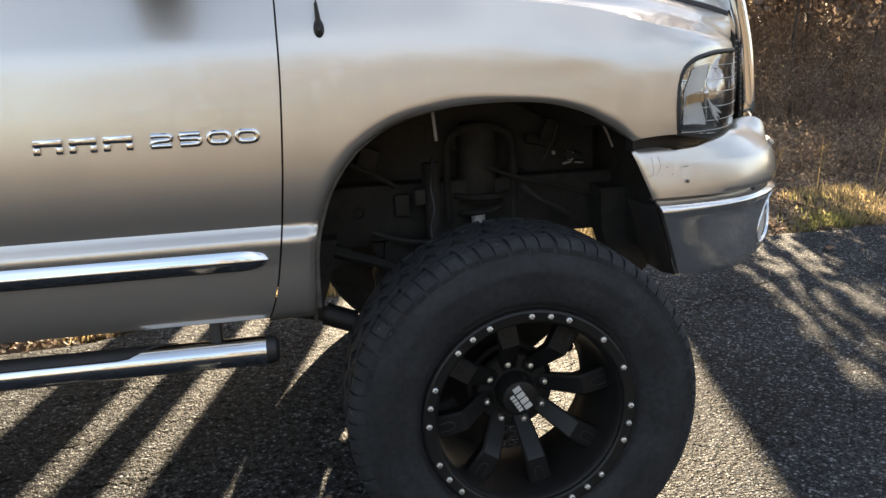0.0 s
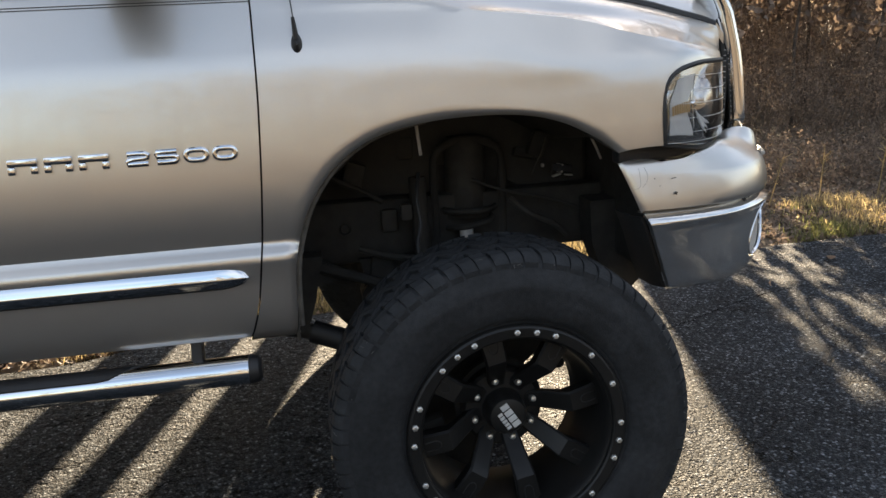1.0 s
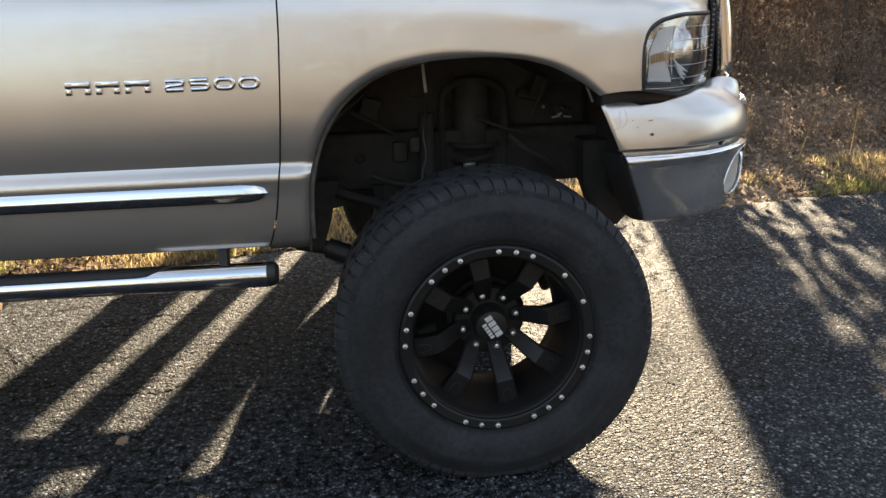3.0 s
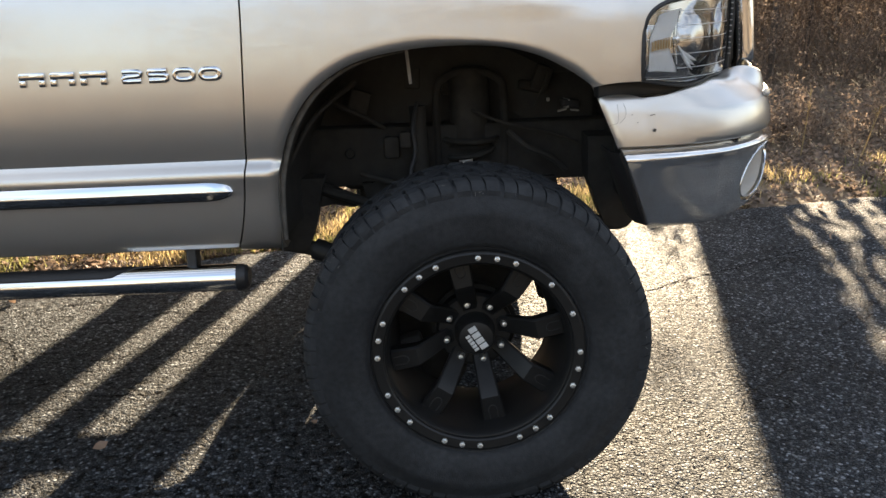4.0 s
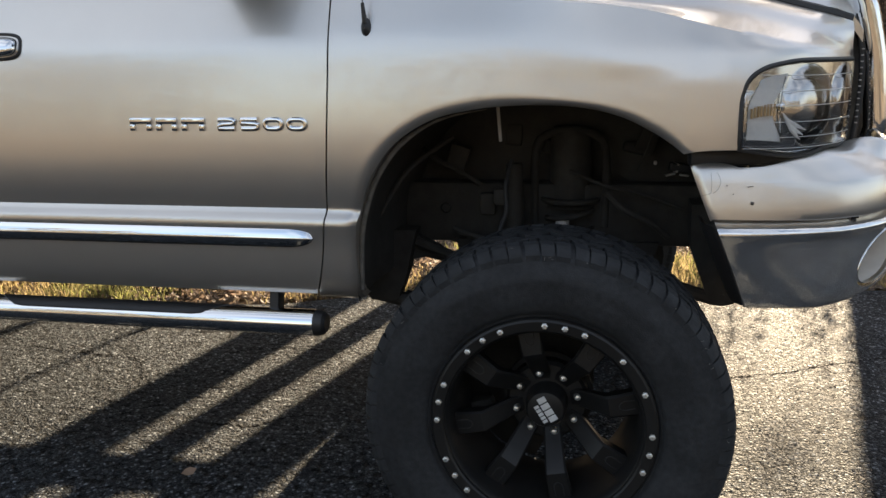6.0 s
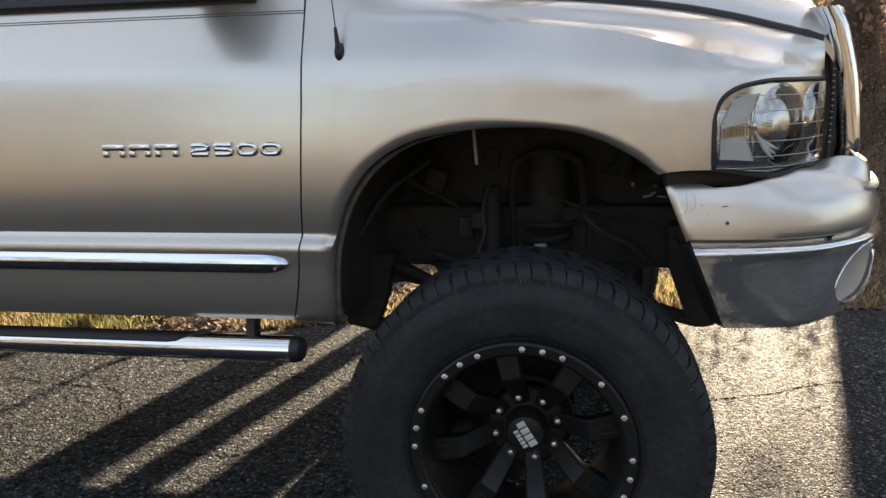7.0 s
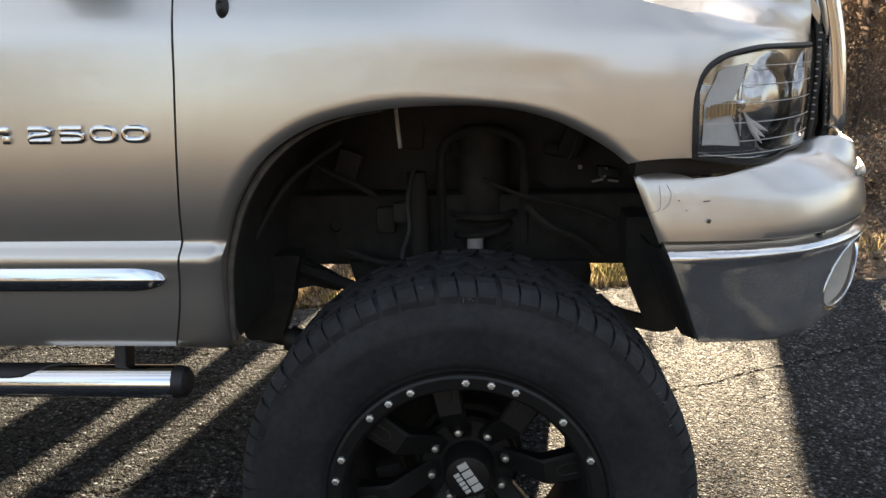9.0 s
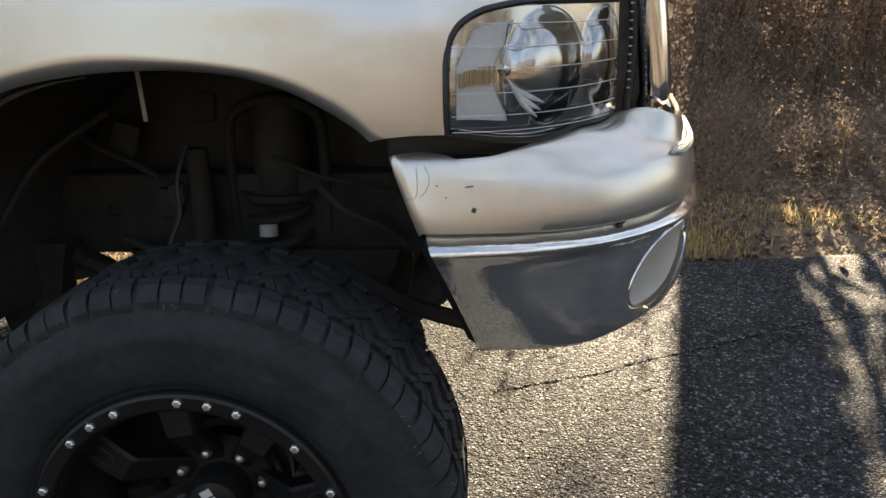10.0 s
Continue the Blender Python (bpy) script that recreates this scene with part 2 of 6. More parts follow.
def part(name, bm, mat, parent=None, label="", smooth=35):
    ob = new(name, mesh_of(name, bm, mat, smooth))
    ob.parent = parent
    if label:
        ob["label"] = label
    return ob


def raw(name, verts, faces, mat, smooth=0):
    """A mesh object from arrays made in code."""
    me = bpy.data.meshes.new(name)
    me.from_pydata(verts, [], faces)
    me.materials.append(mat)
    if smooth:
        for p in me.polygons:
            p.use_smooth = True
    return new(name, me)


def smoothstep(a, b, x):
    t = min(1, max(0, (x - a) / (b - a)))
    return t * t * (3 - 2 * t)


def curve_at(points, x):
    """A smooth curve through (x, value) knots."""
    if x <= points[0][0]:
        return points[0][1]
    for k in range(len(points) - 1):
        (x0, y0), (x1, y1) = points[k], points[k + 1]
        if x <= x1:
            s = [(points[j + 1][1] - points[j][1]) / (points[j + 1][0] - points[j][0]) for j in (max(k - 1, 0), k, min(k + 1, len(points) - 2))]
            m0, m1 = [0 if a * b <= 0 else 2 * a * b / (a + b) for a, b in ((s[0], s[1]), (s[1], s[2]))]
            t, h = (x - x0) / (x1 - x0), x1 - x0
            return y0 * (1 + 2 * t) * (1 - t) ** 2 + m0 * h * t * (1 - t) ** 2 + y1 * t * t * (3 - 2 * t) + m1 * h * t * t * (t - 1)
    return points[-1][1]


def spline(points, n):
    """n + 1 points along a Catmull-Rom line through the given ones, evenly spaced."""
    p = [np.array(q, float) for q in points]
    p = [2 * p[0] - p[1], *p, 2 * p[-1] - p[-2]]
    fine = []
    for k in range(1, len(p) - 2):
        for t in np.arange(0, 1, 1 / 24):
            a, b, c, d = p[k - 1:k + 3]
            fine.append(0.5 * (2 * b + (c - a) * t + (2 * a - 5 * b + 4 * c - d) * t * t + (3 * b - a - 3 * c + d) * t ** 3))
    fine.append(p[-2])
    fine = np.array(fine)
    along = np.r_[0, np.cumsum(np.linalg.norm(np.diff(fine, axis=0), axis=1))]
    want = np.linspace(0, along[-1], n + 1)
    return np.stack([np.interp(want, along, fine[:, i]) for i in range(fine.shape[1])], 1)


def grid(bm, rows, closed=False):
    """Faces between rows of places of one length."""
    vs = [[bm.verts.new(p) for p in row] for row in rows]
    for a, b in zip(vs, vs[1:]):
        m = len(a)
        for i in range(m if closed else m - 1):
            bm.faces.new((a[i], a[(i + 1) % m], b[(i + 1) % m], b[i]))
    return vs


def lip(bm, shift=(0, 0.022, 0)):
    """Turns the open edges of a panel inwards, to give it thickness."""
    edges = [e for e in bm.edges if e.is_boundary]
    out = bmesh.ops.extrude_edge_only(bm, edges=edges)
    bmesh.ops.translate(bm, vec=shift, verts=[v for v in out["geom"] if isinstance(v, bmesh.types.BMVert)])
    bmesh.ops.recalc_face_normals(bm, faces=bm.faces)
    return bm


def box(sx, sy, sz, at=(0, 0, 0), bevel=0.006, turn=None, bm=None):
    bm = bm or bmesh.new()
    made = bmesh.ops.create_cube(bm, size=1, matrix=Matrix.Translation(at) @ (turn or Matrix()) @ Matrix.Diagonal((sx, sy, sz, 1)))
    if bevel:
        edges = list({e for v in made["verts"] for e in v.link_edges})
        bmesh.ops.bevel(bm, geom=edges, offset=bevel, segments=2, affect="EDGES", profile=0.5)
    return bm


def tube(points, radius, sides=14, n=None, bm=None, caps=True):
    """A tube along a line; radius is a number or a function of the way along (0 to 1)."""
    bm = bm or bmesh.new()
    line = spline(points, n) if n else np.array(points, float)
    rows = []
    side = None
    for k, p in enumerate(line):
        d = Vector(line[min(k + 1, len(line) - 1)] - line[max(k - 1, 0)]).normalized()
        side = (side - d * side.dot(d)).normalized() if side else d.orthogonal().normalized()
        up = d.cross(side)
        r = radius(k / (len(line) - 1)) if callable(radius) else radius
        rows.append([Vector(p) + r * (math.cos(a) * side + math.sin(a) * up) for a in np.arange(sides) * 2 * math.pi / sides])
    vs = grid(bm, rows, True)
    if caps:
        bm.faces.new(vs[0][::-1]), bm.faces.new(vs[-1])
    return bm


def lathe(profile, sides=96, bm=None, centre=(0, 0, 0)):
    """Turns (radius, y) pairs about the y axis."""
    bm = bm or bmesh.new()
    rows = [[(centre[0] + r * math.cos(a), centre[1] + y, centre[2] + r * math.sin(a)) for a in np.arange(sides) * 2 * math.pi / sides] for r, y in profile]
    grid(bm, rows, True)
    bmesh.ops.recalc_face_normals(bm, faces=bm.faces)
    return bm


def mirrored(ob, parent, name=None):
    """The same part on the truck's other side."""
    me = ob.data.copy()
    me.transform(Matrix.Translation((0, 2 * MID, 0)) @ Matrix.Diagonal((1, -1, 1, 1)))
    me.flip_normals()
    o = new(name or ob.name, me)
    o.parent = parent
    return o


# ---- the truck's shape ----
MID = 1.0  # its middle line
SIDE = [(0.66, 0.13), (0.70, 0.045), (0.74, 0.022), (0.80, 0.010), (0.86, 0.002), (0.89, -0.006), (0.905, -0.009), (0.918, -0.006), (0.932, 0.006), (0.944, 0.012), (0.96, 0.0075), (1.0, -0.002), (1.06, -0.0085), (1.12, -0.010), (1.2, -0.0065), (1.28, 0.0008), (1.32, 0.0056), (1.36, 0.0125), (1.40, 0.0265), (1.44, 0.042), (1.52, 0.075), (1.6, 0.11), (1.7, 0.16)]


def front(x):
    """How far the front corner draws in."""
    u = min(0.99, max(0, (x - 0.40) / 0.44))
    return 0.68 * (1 - math.sqrt(1 - u * u))


def side(x, z):
    return curve_at(SIDE, z) + front(x)


def door_gap(z):
    return curve_at([(0.66, -0.618), (0.70, -0.604), (0.73, -0.592), (0.80, -0.574), (0.87, -0.563), (0.94, -0.5535), (1.0, -0.547), (1.1, -0.5385), (1.2, -0.5325), (1.3, -0.528), (1.37, -0.527), (1.45, -0.527), (1.55, -0.529), (1.62, -0.537)], z)


def gap_z(x):
    """The height of the joint between fender and hood."""
    return curve_at([(-0.6, 1.66), (-0.40, 1.625), (-0.34, 1.572), (-0.31, 1.552), (-0.245, 1.537), (-0.05, 1.523), (0.2, 1.503), (0.4, 1.478), (0.54, 1.45), (0.635, 1.425), (0.70, 1.408), (0.757, 1.389)], x)


def gap_y(x):
    return curve_at([(-0.6, 0.16), (-0.3, 0.150), (0, 0.185), (0.3, 0.25), (0.55, 0.288), (0.757, 0.316)], x)


def lamp_top(x):
    return curve_at([(0.455, 1.225), (0.465, 1.255), (0.485, 1.278), (0.52, 1.294), (0.60, 1.304), (0.78, 1.298)], x)


def lamp_low(x):
    return curve_at([(0.455, 1.107), (0.50, 1.099), (0.55, 1.090), (0.60, 1.085), (0.64, 1.087), (0.675, 1.095), (0.69, 1.096), (0.72, 1.092), (0.745, 1.096), (0.78, 1.104)], x)


ARCH = [(-0.487, 0.68), (-0.487, 0.78), (-0.482, 0.87), (-0.464, 0.95), (-0.430, 1.034), (-0.366, 1.116), (-0.270, 1.175), (-0.15, 1.202), (-0.02, 1.210), (0.10, 1.203), (0.19, 1.181), (0.262, 1.146), (0.305, 1.118), (0.334, 1.096)]
WAIST = 1.262


def fender_panel():
    bm = bmesh.new()
    leg = [0.68, 0.70, 0.72, 0.76, 0.80, 0.84, 0.87, 0.89, 0.90, 0.905, 0.912, 0.918, 0.925, 0.932, 0.938, 0.944, 0.952, 0.962, 0.98, 1.0, 1.03, 1.06, 1.09, 1.12, 1.15, 1.18, 1.21, 1.235, WAIST]
    n_gap, n_top, n_lamp = len(leg) - 1, 44, 7
    tops = np.linspace(door_gap(WAIST), 0.467, n_top + 1)
    outer = [(door_gap(z), z) for z in leg][:-1]
    outer += [(x, WAIST) for x in tops]
    outer += [(x, z) for x, z in spline([(0.467, WAIST), (0.456, 1.225), (0.452, 1.16), (0.452, 1.106)], n_lamp)[1:]]
    outer += [(x, 1.106 - 0.008 * t) for x, t in ((0.425, 0), (0.395, 0.1), (0.365, 0.4), (0.340, 1.0))]
    m = len(outer) - 1
    # the arch, spaced so that its rear leg goes with the door's edge
    arch = spline(ARCH, 400)
    level = [int(np.argmin(abs(arch[:150, 1] - z))) for z in leg if z < 0.97]
    share = np.interp(np.arange(m + 1), (*range(len(level)), n_gap, n_gap + n_top, m), (*level, 150, 372, 400))
    inner = [arch[int(round(k))] for k in share]
    rows = []
    for k, d in enumerate((-1, 0, 0.003, 0.008, 0.015, 0.024, 0.034, 0.15, 0.3, 0.46, 0.64, 0.82, 1.0)):
        row = []
        for i, ((xi, zi), (xo, zo)) in enumerate(zip(inner, outer)):
            reach = math.hypot(xo - xi, zo - zi)
            near = min(0.034, 0.8 * reach) / reach
            s = max(0, d) / reach if k < 7 else near + (1 - near) * d
            s = min(s, near) if k < 7 else s
            x, z = xi + (xo - xi) * s, zi + (zo - zi) * s
            inset = 0.014 * max(0, 1 - s * reach / 0.024) ** 2 + (0.03 if k == 0 else 0)
            row.append((x, side(x, z) + inset * smoothstep(m + 3, m - 5, i), z))
        rows.append(row)
    grid(bm, rows)
    # above the waist: shoulder, shelf and the wall up to the hood
    rows = []
    columns = list(tops) + list(np.linspace(0.467, 0.757, 17)[1:])
    for x in columns:
        z0 = WAIST if x <= 0.4671 else lamp_top(x)
        y0 = side(x, z0)
        ym, zm = side(x, z0 - 0.07), z0 - 0.07
        yg, zg = gap_y(x), gap_z(x)
        scoop = smoothstep(-0.16, 0.22, x)  # a shallow ledge that widens from a point and closes at the nose
        zl = curve_at([(-0.6, 1.478), (-0.15, 1.470), (0, 1.455), (0.23, 1.426), (0.42, 1.377), (0.60, 1.338), (0.69, 1.323), (0.757, 1.313)], x)
        zu = curve_at([(-0.6, 1.50), (-0.15, 1.486), (0, 1.468), (0.23, 1.440), (0.42, 1.417), (0.61, 1.375), (0.70, 1.349), (0.757, 1.336)], x)
        nose = smoothstep(0.48, 0.757, x)
        yl = side(x, min(zl, 1.40)) + (0.022 * scoop) * (1 - nose) + 0.004
        yl += (1 - scoop) * (side(x, zl) - yl)
        yu = side(x, zu) + scoop * (yl + (0.44 - 0.10 * nose) * (yg - yl) - side(x, zu))
        ym2, zm2 = 0.5 * (y0 + yl) - 0.006 * scoop * (1 - nose), 0.5 * (z0 + zl) + 0.008 * scoop * (1 - nose)
        if zl - z0 < 0.03:
            ym2, zm2 = 0.5 * (y0 + yl), 0.5 * (z0 + zl)
        bend = smoothstep(1.385, 1.44, zl)  # the door's soft bend runs on over the fender
        zm2 += bend * (zl - 0.106 - zm2)
        ym2 += bend * (side(x, zm2) - ym2)
        lower = spline([(ym, zm), (y0, z0), (ym2, zm2), (yl, zl)], 60)
        upper = spline([(yl, zl), (yu, zu), (0.5 * (yu + yg) - 0.006, 0.5 * (zu + zg) + 0.004), (yg, zg)], 15)
        # keep the part above the waist
        start = int(np.argmin(abs(lower[:50, 1] - z0)))
        keep = np.concatenate([lower[np.round(np.linspace(start, 60, 16)).astype(int)], upper[1:]])
        row = [(x + (door_gap(z) - door_gap(WAIST)) * max(0, 1 - (x - tops[0]) / 0.2), y, z) for y, z in keep]
        row[0] = (x, y0, z0)
        rows.append(row)
    grid(bm, rows)
    bmesh.ops.remove_doubles(bm, verts=bm.verts, dist=0.0015)
    return lip(bm, (0, 0.02, 0))


def door_panel(x_rear, x_front, z_low=0.70, z_top=1.545):
    bm = bmesh.new()
    zs = sorted(set([z_low, 0.71, 0.89, 0.90, 0.91, 0.92, 0.93, 0.945] + list(np.linspace(z_low, z_top, 44))))
    grid(bm, [[(x_rear + (x_front(z) - x_rear) * t, side(-1, z), z) for t in np.linspace(0, 1, 14)] for z in zs])
    return lip(bm, (0, 0.03, 0))


def door_corner():
    """The door's upper front corner, ahead of its window."""
    bm = bmesh.new()
    grid(bm, [[(x0 + (door_gap(z) - 0.0045 - x0) * t, side(-1, z), z) for t in np.linspace(0, 1, 6)] for z, x0 in ((1.5445, -0.66), (1.57, -0.655), (1.60, -0.65), (1.63, -0.66), (1.66, -0.69))])
    return lip(bm, (0, 0.03, 0))


def hood_panel():
    bm = bmesh.new()
    rows = []
    for x in list(np.linspace(-0.40, 0.757, 36)) + [0.775, 0.787]:
        y0, z0 = gap_y(min(x, 0.757)) + 0.014, gap_z(x) + 0.017
        drop = 0.04 * smoothstep(0.757, 0.79, x)
        crown = 0.085 - 0.02 * smoothstep(0.2, 0.8, x)
        half = [(y0, z0), (y0 + 0.03, z0 + 0.024), (y0 + 0.08, z0 + 0.054), (y0 + 0.15, z0 + 0.084), (y0 + 0.25, z0 + 0.106), (y0 + 0.40, z0 + 0.10 + 0.3 * crown), (MID, z0 + 0.12 + 0.3 * crown)]
        half = [(a, b) for a, b in spline(half, 26)]
        row = [(x + 0.05 * smoothstep(0.5, 0.8, x) * smoothstep(y0, MID, a), a, b - drop) for a, b in half]
        rows.append(row + [(p, 2 * MID - a, b) for p, a, b in row[-2::-1]])
    grid(bm, rows)
    return lip(bm, (0, 0, -0.03))


# ---- bumper ----
PLAN = [(0.30, 0.030), (0.44, 0.018), (0.56, 0.026), (0.66, 0.053), (0.74, 0.097), (0.81, 0.160), (0.87, 0.242), (0.915, 0.36), (0.945, 0.52), (0.970, 0.74), (0.978, MID)]
PLAN_FINE = spline(PLAN, 600)
PLAN_STEP = float(np.linalg.norm(PLAN_FINE[1] - PLAN_FINE[0]))


def bumper_rear(z):
    return 0.357 + (1.069 - z) * 0.415


def plan_at(s):
    """Place and inward normal on the bumper's plan, s steps along it."""
    k = min(max(s, 0.0), 599.999)
    i = int(k)
    p = PLAN_FINE[i] + (PLAN_FINE[i + 1] - PLAN_FINE[i]) * (k - i)
    a, b = PLAN_FINE[max(0, i - 4)], PLAN_FINE[min(600, i + 5)]
    d = (b - a) / np.linalg.norm(b - a)
    return p, np.array((-d[1], d[0])), d


def rear_step(z):
    return float(np.interp(bumper_rear(z), PLAN_FINE[:300, 0], np.arange(300)))


SHEET = [(0.700, 0.052, 0.034), (0.705, 0.040, 0.020), (0.718, 0.034, 0.012), (0.745, 0.028, 0.007), (0.77, 0.022, 0.005), (0.80, 0.014, 0.004), (0.83, 0.007, 0.004), (0.86, -0.002, 0.004), (0.880, -0.008, 0.001), (0.892, -0.013, -0.007), (0.899, -0.016, -0.013), (0.904, -0.016, -0.016), (0.909, -0.014, -0.015), (0.916, -0.006, -0.007), (0.924, 0.005, 0.004), (0.930, 0.018, 0.016), (0.932, 0.06, 0.06)]
HOLE_Z, HOLE_A, HOLE_B, HOLE_K = 0.8165, 0.098, 0.0765, 0.050  # the fog opening: a leaning ellipse


def sheet_point(s, z, proud=0.0):
    """A place on the chrome sheet, s steps along and z before the lower edge's rise."""
    t = (s - rear_step(z)) / (600 - rear_step(z))
    rear, ahead = (curve_at([(q[0], q[k]) for q in SHEET], z) for k in (1, 2))
    p, n, _ = plan_at(s)
    p = p + n * (rear + (ahead - rear) * smoothstep(0.0, 0.18, t) - 0.019 * smoothstep(0.16, 0.5, t) * smoothstep(0.94, 0.87, z) - proud)
    return Vector((p[0], p[1], z + 0.05 * smoothstep(0.12, 0.6, t) * (0.92 - z) / 0.2))


def other_side(p, sign):
    return p if sign > 0 else Vector((p[0], 2 * MID - p[1], p[2]))


def cap_target(s):
    """How far in and how high the cover's top ends: below the lamp, then at the grille."""
    p, n, _ = plan_at(s)
    deep = 0.05
    if p[0] > 0.44:
        deep = next((d for d in np.arange(0.02, 0.24, 0.004) if p[1] + n[1] * d > side(min(0.757, p[0] + n[0] * d), 1.1) + 0.004), 0.20)
    x = p[0] + n[0] * deep
    gap = 0.034 * smoothstep(0.60, 0.45, x)
    return deep, min(lamp_low(x) - 0.006 - gap, 1.098) + 0.012 * smoothstep(0.74, 0.80, x) * smoothstep(0.95, 0.84, x)


CAP_FACE = [(0.934, 0.030, 0.026), (0.935, 0.000, -0.012), (0.938, -0.006, -0.017), (0.952, -0.0055, -0.0195), (0.968, -0.0035, -0.0180), (0.982, -0.001, -0.016), (0.996, 0.002, -0.0125), (1.010, 0.005, -0.008), (1.024, 0.008, -0.002)]
CAP_TOPS = [cap_target(s) for s in range(0, 601, 4)]
CAP_TOPS = [tuple(np.mean(CAP_TOPS[max(0, k - 4):k + 5], axis=0)) for k in range(len(CAP_TOPS))]


def cap_point(t, k, proud=0.0):
    """A place on the painted cover: t along it, k from 0 below to 1 where the top ends."""
    face = len(CAP_FACE) - 1
    lean = smoothstep(0.06, 0.34, t)
    if k <= 0.5:
        z = float(np.interp(k * 2 * face, range(face + 1), [q[0] for q in CAP_FACE]))
        rear, ahead = (float(np.interp(k * 2 * face, range(face + 1), [q[j] for q in CAP_FACE])) for j in (1, 2))
        s = rear_step(z) + (600 - rear_step(z)) * t
        inset = rear + (ahead - rear) * lean
    else:
        f = (k - 0.5) * 2
        s = rear_step(1.024) + (600 - rear_step(1.024)) * t
        deep, top = (float(np.interp(s / 4, range(len(CAP_TOPS)), [q[j] for q in CAP_TOPS])) for j in (0, 1))
        start = 0.008 - 0.010 * lean
        inset = start + (deep - start) * f ** 1.6
        g = min(1.0, (inset - start) / (0.026 + 0.060 * lean))  # the shoulder rolls over, then a shallow ledge
        z = 1.024 + 0.042 * (1 - (1 - g) ** (2.6 - 0.4 * lean)) + (top - 1.066) * smoothstep(0.35, 1.0, f)
        s = s + (rear_step(min(z, 1.068)) - rear_step(1.024)) * (1 - t)
    p, n, _ = plan_at(s)
    p = p + n * (inset - proud)
    return Vector((p[0], p[1], z + proud))


def bumper(truck):
    # chrome sheet, with a leaning oval hole for each fog lamp
    zs = sorted({*(q[0] for q in SHEET), *np.round(np.arange(0.712, 0.90, 0.0075), 4)})
    n = 150
    hole_s = float(np.interp(0.206, PLAN_FINE[200:, 1], np.arange(200, 601)))
    face = bmesh.new()
    for sign in (1, -1):
        steps = [[rear_step(z) + (600 - rear_step(z)) * i / n for i in range(n + 1)] for z in zs]
        vs = [[face.verts.new(other_side(sheet_point(s, z), sign)) for s in row] for row, z in zip(steps, zs)]

        def reach(s, z):
            v = (z - HOLE_Z) / HOLE_B
            u = ((s - hole_s) * PLAN_STEP - HOLE_K * v) / HOLE_A
            return u, v, math.hypot(u, v)

        inside = set()
        for j in range(len(zs) - 1):
            for i in range(n):
                q = (vs[j][i], vs[j][i + 1], vs[j + 1][i + 1], vs[j + 1][i])
                mid = sum((v.co for v in q), Vector()) / 4
                if reach((steps[j][i] + steps[j + 1][i + 1]) / 2, mid.z)[2] < 1:
                    inside.update((j + a, i + b) for a in (0, 1) for b in (0, 1))
                else:
                    face.faces.new(q if sign > 0 else q[::-1])
        for j, i in inside:  # the hole's edge is drawn out to a clean oval
            v = vs[j][i]
            u, w, r = reach(steps[j][i], v.co.z)
            if r > 0.2 and v.link_faces:
                _, _, d = plan_at(steps[j][i])
                du, dw = u / r - u, w / r - w
                ds = du * HOLE_A + HOLE_K * dw
                v.co += Vector((d[0] * ds, d[1] * ds * sign, dw * HOLE_B))
    bmesh.ops.delete(face, geom=[v for v in face.verts if not v.link_faces], context="VERTS")
    bmesh.ops.remove_doubles(face, verts=face.verts, dist=0.0004)
    part("chrome_bumper", lip(face, (-0.004, 0.012, 0)), BUMPER_CHROME, truck, "worn chrome front bumper with round fog openings", 50)
    for sign in (1, -1):
        _, inward, _ = plan_at(hole_s)
        inward = Vector((inward[0], inward[1], 0))

        def oval(grow, sunk):
            ring = []
            for a in np.arange(64) * math.pi / 32:
                z = HOLE_Z + HOLE_B * grow * math.sin(a)
                s = hole_s + (HOLE_A * grow * math.cos(a) + HOLE_K * math.sin(a) * grow) / PLAN_STEP
                t = (s - 150) / 450
                c = 0.05 * smoothstep(0.12, 0.6, t)
                ring.append(other_side(sheet_point(s, (z - 4.6 * c) / (1 - 5 * c)) + inward * sunk, sign))
            return ring

        bm = bmesh.new()
        grid(bm, [oval(g, d) for g, d in ((1.015, 0.004), (1.014, -0.0005), (1.005, -0.002), (0.992, -0.002), (0.98, 0.0005), (0.975, 0.010))], True)
        bmesh.ops.recalc_face_normals(bm, faces=bm.faces)
        part("fog_rim", bm, CHROME, truck, "rolled chrome rim of the fog opening", 60)
        bm = bmesh.new()
        vs = grid(bm, [oval(g, d) for g, d in ((0.978, 0.007), (0.955, 0.04), (0.90, 0.08), (0.82, 0.12), (0.66, 0.15), (0.4, 0.168), (0.1, 0.175))], True)
        bm.faces.new(vs[-1])
        bmesh.ops.recalc_face_normals(bm, faces=bm.faces)
        part("fog_opening", bm, BUCKET, truck, "pale round fog lamp bucket", 60)
    # painted cover
    cap = bmesh.new()
    ks = [*np.linspace(0, 0.5, 9), *(0.5 + 0.5 * np.linspace(0, 1, 17)[1:])]
    for sign in (1, -1):
        grid(cap, [[other_side(cap_point(t, k), sign) for t in np.linspace(0, 1, 91)] for k in ks])
    bmesh.ops.remove_doubles(cap, verts=cap.verts, dist=0.0003)
    bmesh.ops.recalc_face_normals(cap, faces=cap.faces)
    part("bumper_cap", lip(cap, (-0.006, 0.006, -0.006)), PAINT, truck, "scuffed pewter painted bumper cover", 60)
